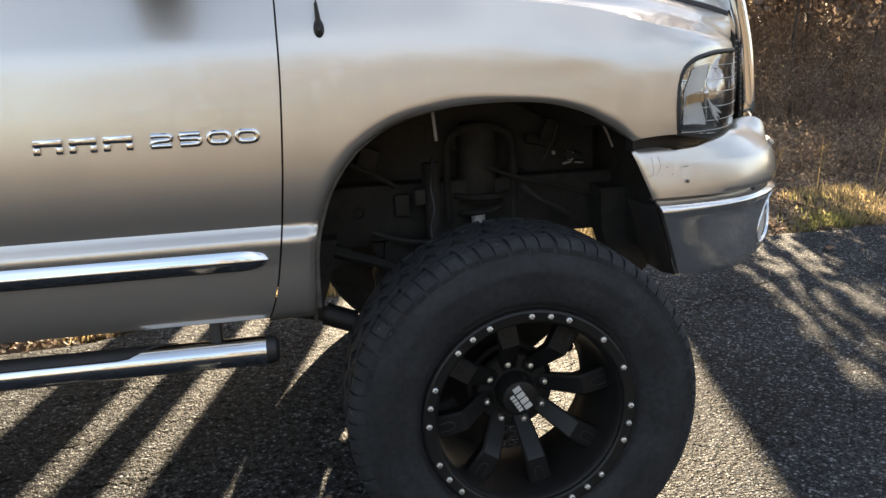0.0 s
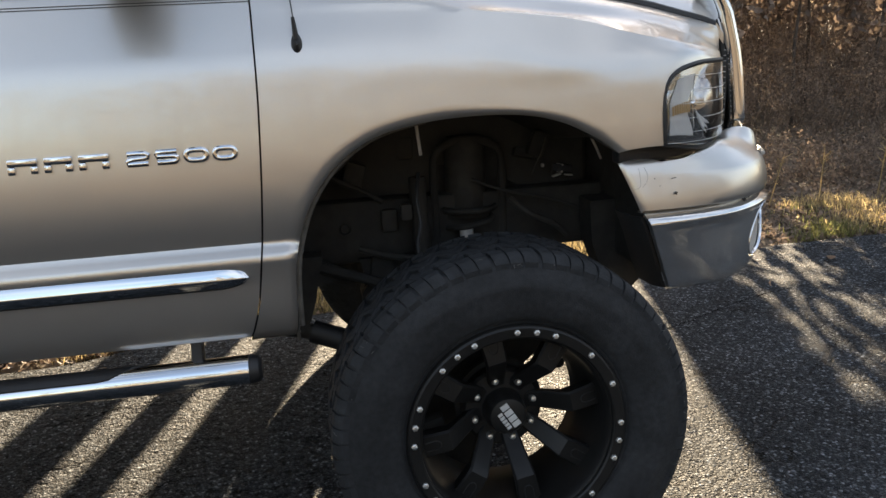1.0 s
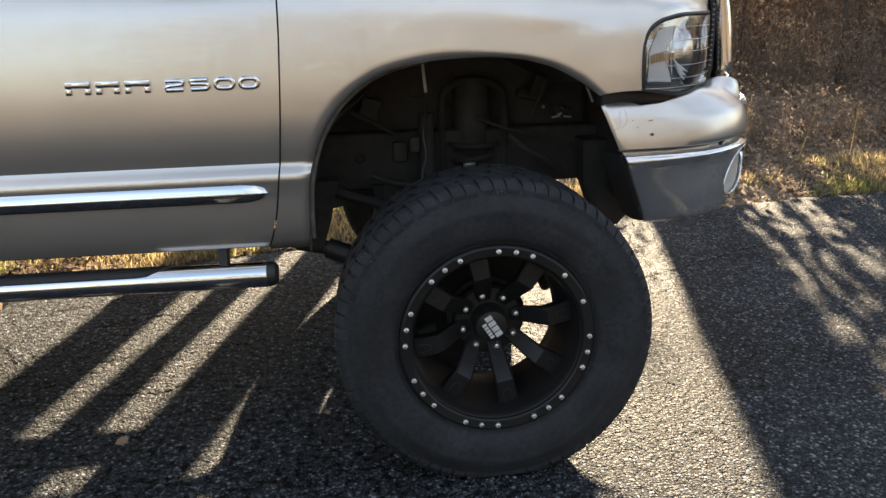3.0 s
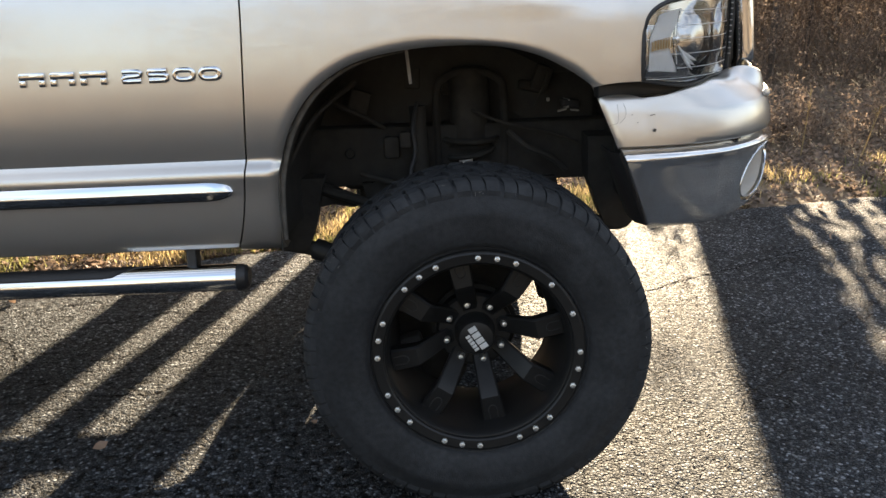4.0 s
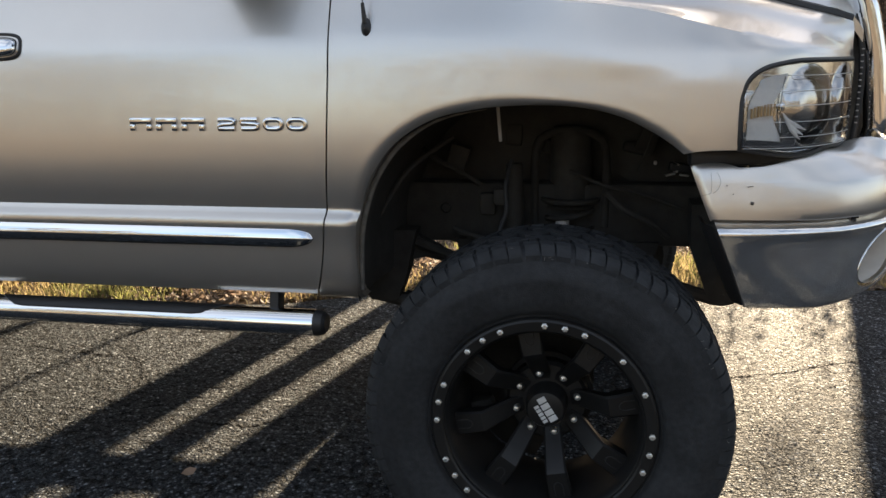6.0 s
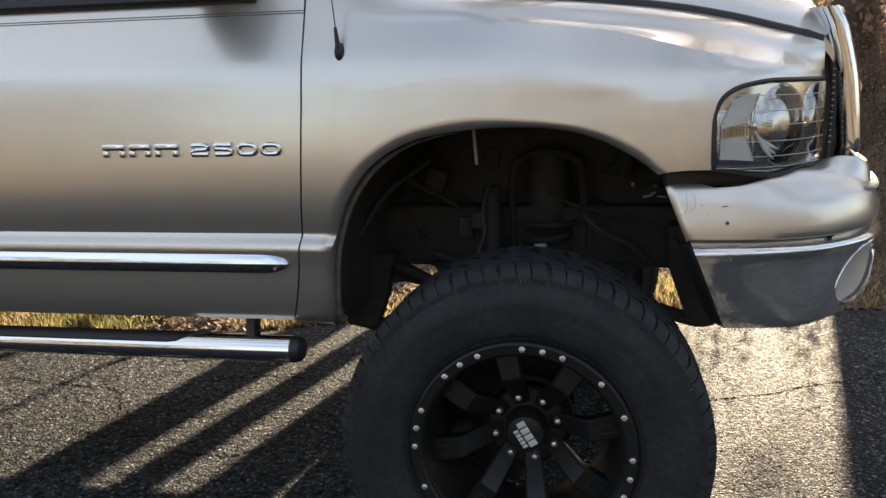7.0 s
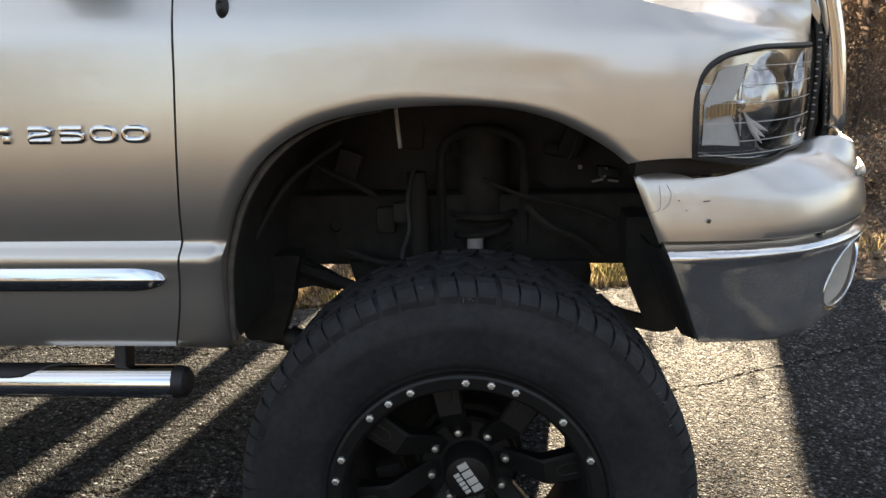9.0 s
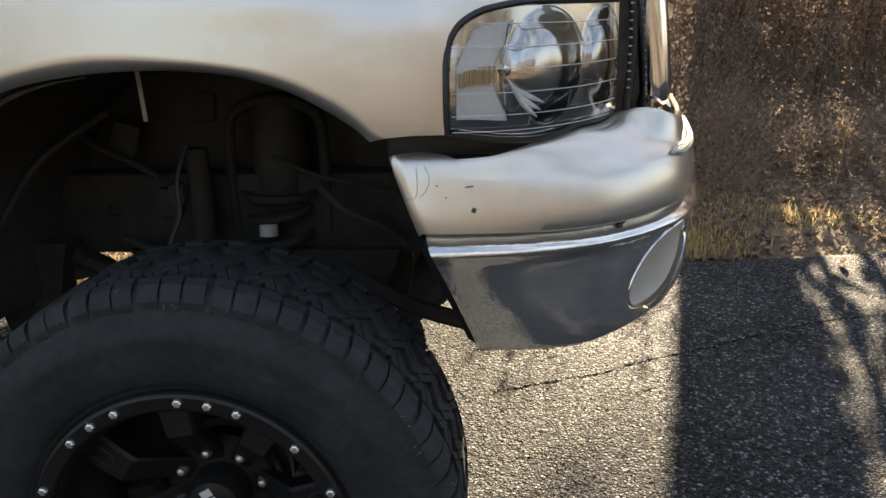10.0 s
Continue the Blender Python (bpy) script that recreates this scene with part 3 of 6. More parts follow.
    # scuffs and a chip
    for x, z, w, h in ((0.497, 0.978, 0.007, 0.008), (0.490, 1.018, 0.013, 0.002), (0.655, 0.964, 0.014, 0.0022), (0.452, 1.000, 0.0025, 0.002), (0.437, 1.020, 0.003, 0.002)):
        y = np.interp(x, PLAN_FINE[:, 0], PLAN_FINE[:, 1])
        part("paint_chip", box(w, 0.002, h, (x, y + 0.0055 - 0.012, z), 0.0004, pose(0, 0, 0, 0, -8 if w > 0.01 else 20, 0)), STRIPE, truck)
    # black clips between cover and chrome
    part("clip", box(0.010, 0.02, 0.010, (0.755, 0.118, 0.932), 0.002), BLACK_PLASTIC, truck)
    # ribbed step pad on the bumper's top, by the grille
    pad = new("bumper_pad")
    pad.parent = truck
    pad["label"] = "pale ribbed bumper pad beside the grille"
    run = [t for t in np.linspace(0, 1, 240) if 0.215 < cap_point(t, 0.56).y < 0.62]
    ends = [smoothstep(0, 0.10, u) for u in np.linspace(0, 1, len(run))]
    bm = bmesh.new()
    grid(bm, [[cap_point(t, 0.475 + 0.17 * (0.5 + (f - 0.5) * e), 0.0025) for t, e in zip(run, ends)] for f in np.linspace(0, 1, 8)])
    bmesh.ops.recalc_face_normals(bm, faces=bm.faces)
    part("pad_base", lip(bm, (0, 0, -0.004)), PAD, pad)
    for f in (0.04, 0.35, 0.66, 0.97):
        part("pad_rib", tube([cap_point(t, 0.475 + 0.17 * (0.5 + (f - 0.5) * e), 0.004) for t, e in list(zip(run, ends))[::4]], 0.0042, 8), PAD, pad)
    part("bumper_back", box(0.10, 1.00, 0.16, (0.80, MID, 0.83), 0.01), UNDER, truck)
    edge = [(bumper_rear(z) - 0.006, 0.040 + 0.05 * smoothstep(0.90, 0.70, z), z) for z in np.linspace(0.915, 0.700, 10)]
    bm = bmesh.new()
    grid(bm, [[(x - 0.002, y, z) for x, y, z in edge], [(x - 0.022, y + 0.03, z) for x, y, z in edge], [(x - 0.026, y + 0.12, z) for x, y, z in edge]])
    part("air_dam_edge", lip(bm, (0.008, 0, 0)), BLACK_PLASTIC, truck, "black rubber edge behind the bumper")
    # hairline scratches in the cover's paint
    for line in ([(0.402, 1.046), (0.404, 1.02), (0.402, 1.000), (0.392, 0.996), (0.380, 0.992)], [(0.416, 1.048), (0.424, 1.03), (0.420, 1.012), (0.408, 0.999)]):
        pts = [(x, np.interp(x, PLAN_FINE[:, 0], PLAN_FINE[:, 1]) - 0.0005 + 0.012 * smoothstep(1.0, 1.05, z), z) for x, z in line]
        part("scratch", tube(pts, 0.00032, 5, 14), STRIPE, truck)
    part("gap_filler", box(0.40, 0.08, 0.05, (0.62, 0.245, 1.055), 0.01, pose(0, 0, 0, 0, 0, 32)), BLACK_PLASTIC, truck)
    part("gap_filler", box(0.24, 0.04, 0.04, (0.47, 0.086, 1.078), 0.008, pose(0, 0, 0, 0, 0, 10)), BLACK_PLASTIC, truck)


# ---- headlamp ----
def lamp_point(x, v, inset=0.0):
    z = lamp_low(x) + (lamp_top(x) - lamp_low(x)) * v
    return (x - inset * 0.6 * smoothstep(0.45, 0.7, x), side(x, min(z, 1.24)) - 0.006 * math.sin(math.pi * v) + inset, z)


def headlamp(truck):
    xs = np.linspace(0.459, 0.755, 30)
    holder = new("headlamp")
    holder.parent = truck
    bm = bmesh.new()
    grid(bm, [[lamp_point(x, v, -0.002) for x in xs] for v in np.linspace(0.03, 0.97, 16)])
    lip(bm, (0, 0.006, 0))
    lens = part("lens", bm, LENS, holder, "clear headlamp lens")
    lens.visible_shadow = False
    # one mirror shell with two bowls pressed into it
    def shell(x, v):
        deep = 0.016  # each mirror swells forward out of the housing
        for c, rx, d in ((0.616, 0.070, 0.017), (0.720, 0.044, 0.015)):
            q = 1 - ((x - c) / rx) ** 2 - ((v - 0.52) / 0.44) ** 2
            if q > 0:
                deep = 0.016 - d * smoothstep(0.0, 1.0, q)
        return deep

    fine = np.linspace(0.459, 0.762, 110)
    bm = bmesh.new()
    grid(bm, [[lamp_point(x, v, shell(x, v)) for x in fine] for v in np.linspace(-0.02, 1.02, 70)])
    part("housing", lip(bm, (0, 0.03, 0)), REFLECTOR, holder, "smoky headlamp housing with mirrored bowls", 60)
    # pale marker reflector at the corner with its amber bulb bar
    bm = bmesh.new()
    rows = []
    for v in np.linspace(0.15, 0.88, 14):
        right = 0.548 - 0.030 * math.sin(math.pi * smoothstep(0.1, 0.9, v)) + 0.012 * v
        left = 0.470 + 0.026 * smoothstep(0.55, 0.90, v) ** 1.5
        rows.append([lamp_point(x, v, 0.012) for x in np.linspace(left, right, 8)])
    grid(bm, rows)
    part("marker", lip(bm, (0.004, 0.012, 0)), MARKER, holder, "pale marker lamp reflector")
    for k in range(8):
        x = 0.478 + 0.0075 * k
        a, b = lamp_point(x, 0.44, 0.004), lamp_point(x, 0.57, 0.004)
        part("amber_rib", tube([a, b], 0.0032, 6), AMBER, holder)
    part("bulb", lathe([(0.0005, -0.014), (0.008, -0.012), (0.011, -0.002), (0.009, 0.01), (0.0005, 0.014)], 14, None, lamp_point(0.548, 0.53, 0.018)), CHROME, holder, "small chrome bulb holder")
    rim = [lamp_point(0.545 + 0.018 * (abs(v - 0.5) * 2) ** 2, v, 0.008) for v in np.linspace(0.16, 0.86, 20)]
    part("marker_rim", tube(rim, 0.0022, 6), CHROME, holder)
    for k in range(3):  # feathered sky reflections below the bulb, modelled as white tubes
        sky_glint = [lamp_point(0.550 + 0.004 * k, 0.47 - 0.04 * k, 0.004), lamp_point(0.568 + 0.006 * k, 0.37 - 0.055 * k, 0.003), lamp_point(0.612 - 0.006 * k, 0.27 - 0.05 * k, 0.003)]
        part("facet", tube(sky_glint, lambda t: 0.0056 * math.sin(math.pi * (0.06 + 0.9 * t)), 8, 14), MARKER, holder)
    for c, rx in ((0.616, 0.070), (0.720, 0.044)):
        ring = [lamp_point(min(0.752, c + rx * math.cos(a)), 0.52 + 0.44 * math.sin(a), 0.014) for a in np.linspace(-1.5, 1.6, 26)]
        part("bowl_rim", tube(ring, 0.0010, 6), LAMP_DARK, holder)
    # fine aiming lines moulded in the lens
    for v in (0.05, 0.18, 0.36, 0.55, 0.72, 0.90):
        level = [(x, (1.10 + 0.195 * v - 0.035 * (x - 0.46) - lamp_low(x)) / (lamp_top(x) - lamp_low(x))) for x in np.linspace(0.464, 0.750, 26)]
        line = [lamp_point(x, q, -0.0028) for x, q in level if 0.02 < q < 0.97]
        part("lens_line", tube(line, 0.0006, 5), MARKER, holder)
    # gasket
    edge = [lamp_point(x, 1.0, 0.004) for x in [*np.linspace(0.754, 0.50, 18), *np.linspace(0.495, 0.456, 14)]] + [lamp_point(0.456, v, 0.004) for v in np.linspace(0.9, 0, 8)] + [lamp_point(x, 0.0, 0.006) for x in np.linspace(0.456, 0.754, 18)]
    part("gasket", tube(edge, 0.0058, 8), BLACK_PLASTIC, holder, "black rubber lamp gasket")
    return holder


def grille(truck):
    # chrome surround: two uprights and two bars
    for sign in (1, -1):
        rows = []
        for t in np.linspace(0, 1, 18):
            z = 1.075 + t * 0.40
            x = curve_at([(0, 0.872), (0.5, 0.852), (1, 0.805)], t) - 0.015 * smoothstep(0.9, 1, t) - 0.026 * smoothstep(0.10, 0, t)
            end = 0.35 + 0.65 * math.sqrt(min(1, t / 0.07))
            ring = [(-0.022 + (0.033 if math.cos(q) > 0 else 0.040) * math.cos(q) * end, 0.376 - 0.060 * math.sin(q) * end) for q in np.arange(16) * math.pi / 8]
            rows.append([(x + a, MID + sign * (b - MID), z) for a, b in ring])
        bm = bmesh.new()
        vs = grid(bm, rows, True)
        bm.faces.new(vs[0]), bm.faces.new(vs[-1])
        bmesh.ops.recalc_face_normals(bm, faces=bm.faces)
        part("grille_upright", bm, CHROME, truck, "chrome grille surround", 60)
        # toothed black seal beside it
        seal = [(0.785, MID + sign * (0.330 - MID), 1.08), (0.795, MID + sign * (0.335 - MID), 1.25), (0.770, MID + sign * (0.345 - MID), 1.45)]
        # filler panel; its grey holds the shade on the body paint there
        part("seal_panel", box(0.06, 0.02, 0.34, (0.800, MID + sign * (0.375 - MID), 1.215), 0.004), FLANGE_AND_SHADE, truck)
        part("grille_seal", tube(seal, 0.008, 8, 8), BLACK_PLASTIC, truck)
        for k in range(13):
            z = 1.135 + 0.0155 * k
            part("seal_tooth", box(0.007, 0.004, 0.0030, (0.787, MID + sign * (0.318 - MID), z), 0.001), PALE, truck)
    for z, x in ((1.085, 0.875), (1.46, 0.812), (1.27, 0.868)):
        part("grille_bar", tube([(x - 0.01, 0.40, z), (x + 0.03, 0.7, z), (x + 0.04, MID, z), (x + 0.03, 1.3, z), (x - 0.01, 1.6, z)], 0.022, 10, 16), CHROME, truck)
    part("grille_bar", tube([(0.905, MID, 1.09), (0.905, MID, 1.27), (0.85, MID, 1.46)], 0.022, 10, 10), CHROME, truck)
    part("grille_mesh", box(0.02, 1.2, 0.38, (0.80, MID, 1.27), 0.005), BLACK_PLASTIC, truck)


# ---- wheel ----
AXLE = Vector((0.021, 0.004, 0.437))
R_TYRE = 0.459


def wall(r):
    """Radii of the tyre's section, from the bead outwards."""
    return r if r < 0.288 else 0.288 + (r - 0.288) * (R_TYRE - 0.288) / 0.158


def settled(bm, lean=radians(1.6)):
    """Presses the tyre's foot flat where it bears on the road."""
    for v in bm.verts:
        low = -(AXLE.z - 0.003 + v.co.y * math.sin(lean)) / math.cos(lean)
        if v.co.z < low:
            v.co.y *= 1 + 1.2 * (low - v.co.z)
            v.co.z = low
    return bm



def tyre_tread():
    """Blocks of an all-terrain tread, with shoulder blocks that reach down the sidewall."""
    bm = bmesh.new()
    count = 72
    step = 2 * math.pi / count

    def block(ring, a0, a1, skew, wave):
        """ring: (y, r_top, r_base) across the block."""
        cols = []
        for y, top, base in ring:
            shift = skew * y
            cols.append([(wall(r) * math.cos(a + shift), y, wall(r) * math.sin(a + shift)) for r in (base, top) for a in (a0 + wave, a1 + wave)])
        vs = [[bm.verts.new(p) for p in c] for c in cols]
        for a, b in zip(vs, vs[1:]):
            for i, j in ((0, 2), (2, 3), (3, 1)):
                bm.faces.new((a[i], a[j], b[j], b[i]))
        bm.faces.new([vs[0][i] for i in (0, 1, 3, 2)]), bm.faces.new([vs[-1][i] for i in (2, 3, 1, 0)])

    R = 0.446
    rng = random.Random(3)
    for k in range(count):
        a = k * step
        odd = k % 2
        for s in (1, -1):
            reach = (0.402 if odd else 0.413) + rng.uniform(-0.005, 0.005)
            jig = step * rng.uniform(-0.06, 0.06)
            block([(s * -0.1492, reach - 0.001, reach - 0.01), (s * -0.1485, 0.423, 0.412), (s * -0.139, 0.436, 0.422), (s * -0.124, R - 0.003, 0.430)], a, a + step * (0.87 if odd else 0.80), 0.4 * s, jig)
            block([(s * -0.122, R - 0.003, 0.430), (s * -0.092 - s * 0.010 * odd, R, 0.433)], a, a + step * (0.87 if odd else 0.80), 0.4 * s, jig)
            # two rows of broken, offset blocks with sipes between their halves
            for half in (0, 1):
                block([(s * -(0.086 - 0.010 * odd), R, 0.432), (s * -(0.064 - 0.006 * odd), R + 0.001, 0.432), (s * -(0.044 + 0.008 * odd), R + 0.001, 0.432)], a + step * 0.46 * half, a + step * (0.40 + 0.46 * half), (-1.5 if odd else 0.9) * s, step * 0.35)
        for half in (0, 1):
            block([(-0.036 + 0.01 * odd, R + 0.001, 0.432), (0.0, R + 0.001, 0.432), (0.036 - 0.008 * odd, R + 0.001, 0.432)], a + step * 0.48 * half, a + step * (0.40 + 0.48 * half), 1.5 if odd else -1.3, 0)
    bmesh.ops.recalc_face_normals(bm, faces=bm.faces)
    return bm


def wheel(parent, at, outward=-1):
    """A black eight-spoke wheel with bolted ring, on its tyre. outward: -1 shows its face to -y."""
    hub = new("wheel")
    hub.parent = parent
    hub["label"] = "black eight-spoke alloy wheel on a wide all-terrain tyre"

    def piece(name, bm, mat, label="", smooth=35):
        return part(name, bm, mat, hub, label, smooth)

    prof = [(0.262, -0.118), (0.272, -0.128), (0.282, -0.139), (0.288, -0.141), (0.294, -0.150), (0.306, -0.157), (0.324, -0.1635), (0.345, -0.1665), (0.362, -0.1655), (0.366, -0.1665), (0.378, -0.1640), (0.392, -0.158), (0.408, -0.1495), (0.420, -0.1465), (0.4305, -0.1365), (0.4375, -0.117), (0.4385, -0.06), (0.439, 0)]
    full = prof + [(r, -y) for r, y in prof[-2::-1]]
    piece("tyre", settled(lathe([(wall(r), y) for r, y in full], 128)), RUBBER, "dusty black tyre sidewall")
    piece("tread", settled(tyre_tread()), TREAD, "worn all-terrain tread blocks", 30)
    rng = random.Random(11)
    bm = bmesh.new()  # little moulding hairs on the tyre's shoulder
    for _ in range(44):
        a, r = rng.uniform(0, 6.283), wall(rng.uniform(0.415, 0.442))
        y = -0.1505 if r < 0.436 else -0.139
        p = Vector((r * math.cos(a), y, r * math.sin(a)))
        tube([p, p + Vector((rng.gauss(0, 0.004), -rng.uniform(0.003, 0.007), rng.gauss(0, 0.004))) + 0.003 * p], 0.0005, 4, None, bm)
    piece("moulding_hair", bm, HAIR)["kind"] = "stuff"
    # rim: lip, bolted ring, deep barrel
    piece("rim_barrel", lathe([(0.276, -0.126), (0.281, -0.138), (0.278, -0.146), (0.268, -0.148), (0.262, -0.142), (0.243, -0.136), (0.238, -0.128), (0.236, -0.100), (0.230, -0.03), (0.216, 0.03), (0.214, 0.10), (0.230, 0.125), (0.262, 0.13)], 96), RIM_BLACK, "satin black deep-dish rim")
    piece("bead_ring", lathe([(0.278, -0.140), (0.277, -0.149), (0.272, -0.152), (0.250, -0.150), (0.246, -0.146), (0.245, -0.136)], 96), RIM_BLACK, "satin black bolted ring")
    bolt = None
    for g in range(8):
        for k in (-1, 0, 1):
            if g == 1 and k == 0:
                continue  # one bolt is lost
            a = radians(78.7 - 45 * g - 10.6 * k)
            if bolt is None:
                bolt = mesh_of("bolt", lathe([(0.0005, -0.0062), (0.0052, -0.0060), (0.0074, -0.0048), (0.0080, -0.003), (0.0082, 0.0005), (0.0096, 0.0010), (0.0098, 0.003)], 6), STEEL, 25)
            o = new("bolt", bolt)
            o.parent, o.location = hub, (0.2625 * math.cos(a), -0.151, 0.2625 * math.sin(a))
    # spokes: flat blades that start at the hub and bend out to the rim
    blade = None
    for g in range(8):
        if blade is None:
            bm = bmesh.new()
            rows = []
            for r, y, w, d in ((0.055, 0.020, 0.023, 0.03), (0.076, 0.014, 0.024, 0.034), (0.100, -0.010, 0.025, 0.036), (0.130, -0.042, 0.0265, 0.040), (0.155, -0.070, 0.0275, 0.045), (0.163, -0.076, 0.028, 0.05), (0.200, -0.074, 0.030, 0.05), (0.238, -0.070, 0.032, 0.05)):
                rows.append([(r, y + d, -w * 0.8), (r, y + 0.006, -w), (r, y, -w + 0.005), (r, y, w - 0.005), (r, y + 0.006, w), (r, y + d, w * 0.8)])
            vs = grid(bm, rows, True)
            bm.faces.new(vs[0]), bm.faces.new(vs[-1])
            bmesh.ops.recalc_face_normals(bm, faces=bm.faces)
            blade = mesh_of("spoke", bm, RIM_BLACK)
            # a U-shaped groove on the blade's outer end
            bm = tube([(0.228, -0.0718, -0.011), (0.198, -0.0745, -0.011), (0.188, -0.0752, 0), (0.198, -0.0745, 0.011), (0.228, -0.0718, 0.011)], 0.0016, 6, 16)
            groove = mesh_of("spoke_mark", bm, BLACK_PLASTIC)
        for me in (blade, groove):
            o = new(me.name, me)
            o.parent, o.matrix_local = hub, pose(0, 0, 0, 0, -(101 - 45 * g), 0)
    piece("hub_plate", lathe([(0.0005, 0.018), (0.064, 0.018), (0.100, 0.020), (0.108, 0.028), (0.108, 0.06), (0.0005, 0.06)], 48), RIM_BLACK)
    piece("centre_cap", lathe([(0.0005, -0.047), (0.030, -0.046), (0.046, -0.041), (0.052, -0.031), (0.056, 0.02)], 48), RIM_BLACK, "black domed centre cap with white marks")
    nut = None
    for k in range(8):
        a = radians(104.5 - 45 * k)
        if nut is None:
            nut = mesh_of("lug_nut", lathe([(0.0005, -0.021), (0.007, -0.0195), (0.0100, -0.013), (0.0118, 0.004)], 8), STEEL)
        o = new("lug_nut", nut)
        o.parent, o.location = hub, (0.0826 * math.cos(a), 0.018, 0.0826 * math.sin(a))
    # plain marks where the cap carries its print
    for w, h, u, v in [(0.0155, 0.022, 0.0185 * (k - 1.5), -0.006) for k in range(4)] + [(0.0085, 0.013, 0.0108 * (k - 2) + 0.004, 0.0155) for k in range(5)]:
        m = pose(0, 0, 0, 0, 58, 0) @ Matrix.Translation((u, -0.0465 + 1.6 * (u * u + v * v), -v))
        piece("cap_mark", box(w, 0.003, h, (0, 0, 0), 0.0008, m), WHITE, "white printed mark")
    piece("brake_disc", lathe([(0.0005, 0.065), (0.120, 0.065), (0.120, 0.085), (0.0005, 0.085)], 48), UNDER)
    bm = bmesh.new()  # dust shield: cut back ahead of the hub, further on this side of the truck
    ring = []
    for a in range(0, 360, 4):
        if outward < 0:
            r = 0.118 + 0.136 * smoothstep(56, 68, abs((a + 33 + 180) % 360 - 180))
        else:
            r = 0.226 + 0.028 * smoothstep(46, 66, abs((a - 14 + 180) % 360 - 180))
            r -= 0.034 * (math.exp(-((a - 168) / 5) ** 2) + math.exp(-((a - 262) / 4) ** 2))
        ring.append((a, r))
    vs = [[bm.verts.new((r * math.cos(radians(a)), y, r * math.sin(radians(a)))) for a, r in ring] for y in (0.196, 0.200)]
    bm.faces.new(vs[0]), bm.faces.new(vs[1][::-1])
    for k in range(90):
        bm.faces.new((vs[0][k], vs[0][(k + 1) % 90], vs[1][(k + 1) % 90], vs[1][k]))
    bmesh.ops.recalc_face_normals(bm, faces=bm.faces)
    piece("dust_shield", bm, UNDER)
    for a, w in ((196, 0.045),):
        m = pose(0, 0, 0, 0, -a, 0)
        piece("caliper", box(0.07, 0.05, w, tuple(m @ Vector((0.19, 0.085, 0))), 0.012, m), UNDER, "dirty brake caliper")
    hub.matrix_local = Matrix.Translation(at) @ (pose(0, 0, 0, -1.6, 0, 0) if outward < 0 else pose(0, 0, 0, 1.6, 0, 180))
    return hub


# ---- running boards, mouldings, badge ----
def running_board(truck):
    y, z, r = 0.055, 0.612, 0.037
    board = new("running_board")
    board.parent = truck
    board["label"] = "chrome tube running board with black step pads"
    part("tube", tube([(-0.622, y, z), (-1.2, y, z), (-2.0, y, z), (-2.75, y, z)], r, 28), CHROME, board)
    part("end_cap", tube([(-0.622, y, z), (-0.612, y, z), (-0.598, y, z), (-0.590, y, z)], lambda t: r * (1.0 - 0.35 * t ** 3), 28), BLACK_PLASTIC, board, "black rounded end cap")
    for x0, x1 in ((-0.84, -1.66), (-1.85, -2.6)):
        bm = bmesh.new()
        rows = []
        for t in np.linspace(0, 1, 30):
            x = x0 + (x1 - x0) * t
            w = min(smoothstep(0, 0.16, t), smoothstep(1, 0.84, t))
            rows.append([(x, y + (r + 0.0035) * math.cos(a), z + (r + 0.0035) * math.sin(a)) for a in np.linspace(radians(40), radians(55 + 88 * w), 10)])
        grid(bm, rows)
        part("step_pad", lip(bm, (0, 0, -0.004)), BLACK_PLASTIC, board, "black ribbed step pad")
    for x in (-0.745, -1.75, -2.5):
        part("bracket", box(0.028, 0.05, 0.14, (x, y + 0.035, z + 0.075), 0.006, pose(0, 0, 0, -14, 0, 0)), BLACK_PLASTIC, board)
    return board


def moulding(truck, x0, x1):
    """A chrome strip with a dark foot and a rounded, tapering tip at x1."""
    for name, mat, ring in (("side_moulding", CHROME, [(0.030, 1.0), (0.006, 1.0), (0.002, 0.95), (-0.004, 0.70), (-0.0095, 0.38), (-0.0128, 0.10), (-0.0138, -0.02), (-0.0128, -0.12), (-0.009, -0.38), (-0.004, -0.60), (0.03, -0.64)]), ("moulding_foot", BLACK_PLASTIC, [(0.03, -0.64), (-0.003, -0.63), (0.0, -0.74), (0.03, -0.76)])):
        rows = []
        for t in [*np.linspace(0, 0.9, 6), *np.linspace(0.91, 1, 12)]:
            x = x0 + (x1 - x0) * t
            w = math.sqrt(max(0.0009, 1 - max(0, (x - (x1 - 0.075)) / 0.075) ** 2))
            rows.append([(x, side(-1, 0.875) + a * (0.5 + 0.5 * w), 0.868 + b * 0.036 * w) for a, b in ring])
        bm = bmesh.new()
        vs = grid(bm, rows, True)
        bm.faces.new(vs[0]), bm.faces.new(vs[-1])
        bmesh.ops.recalc_face_normals(bm, faces=bm.faces)
        part(name, bm, mat, truck, "chrome body side moulding" if mat is CHROME else "", 40)


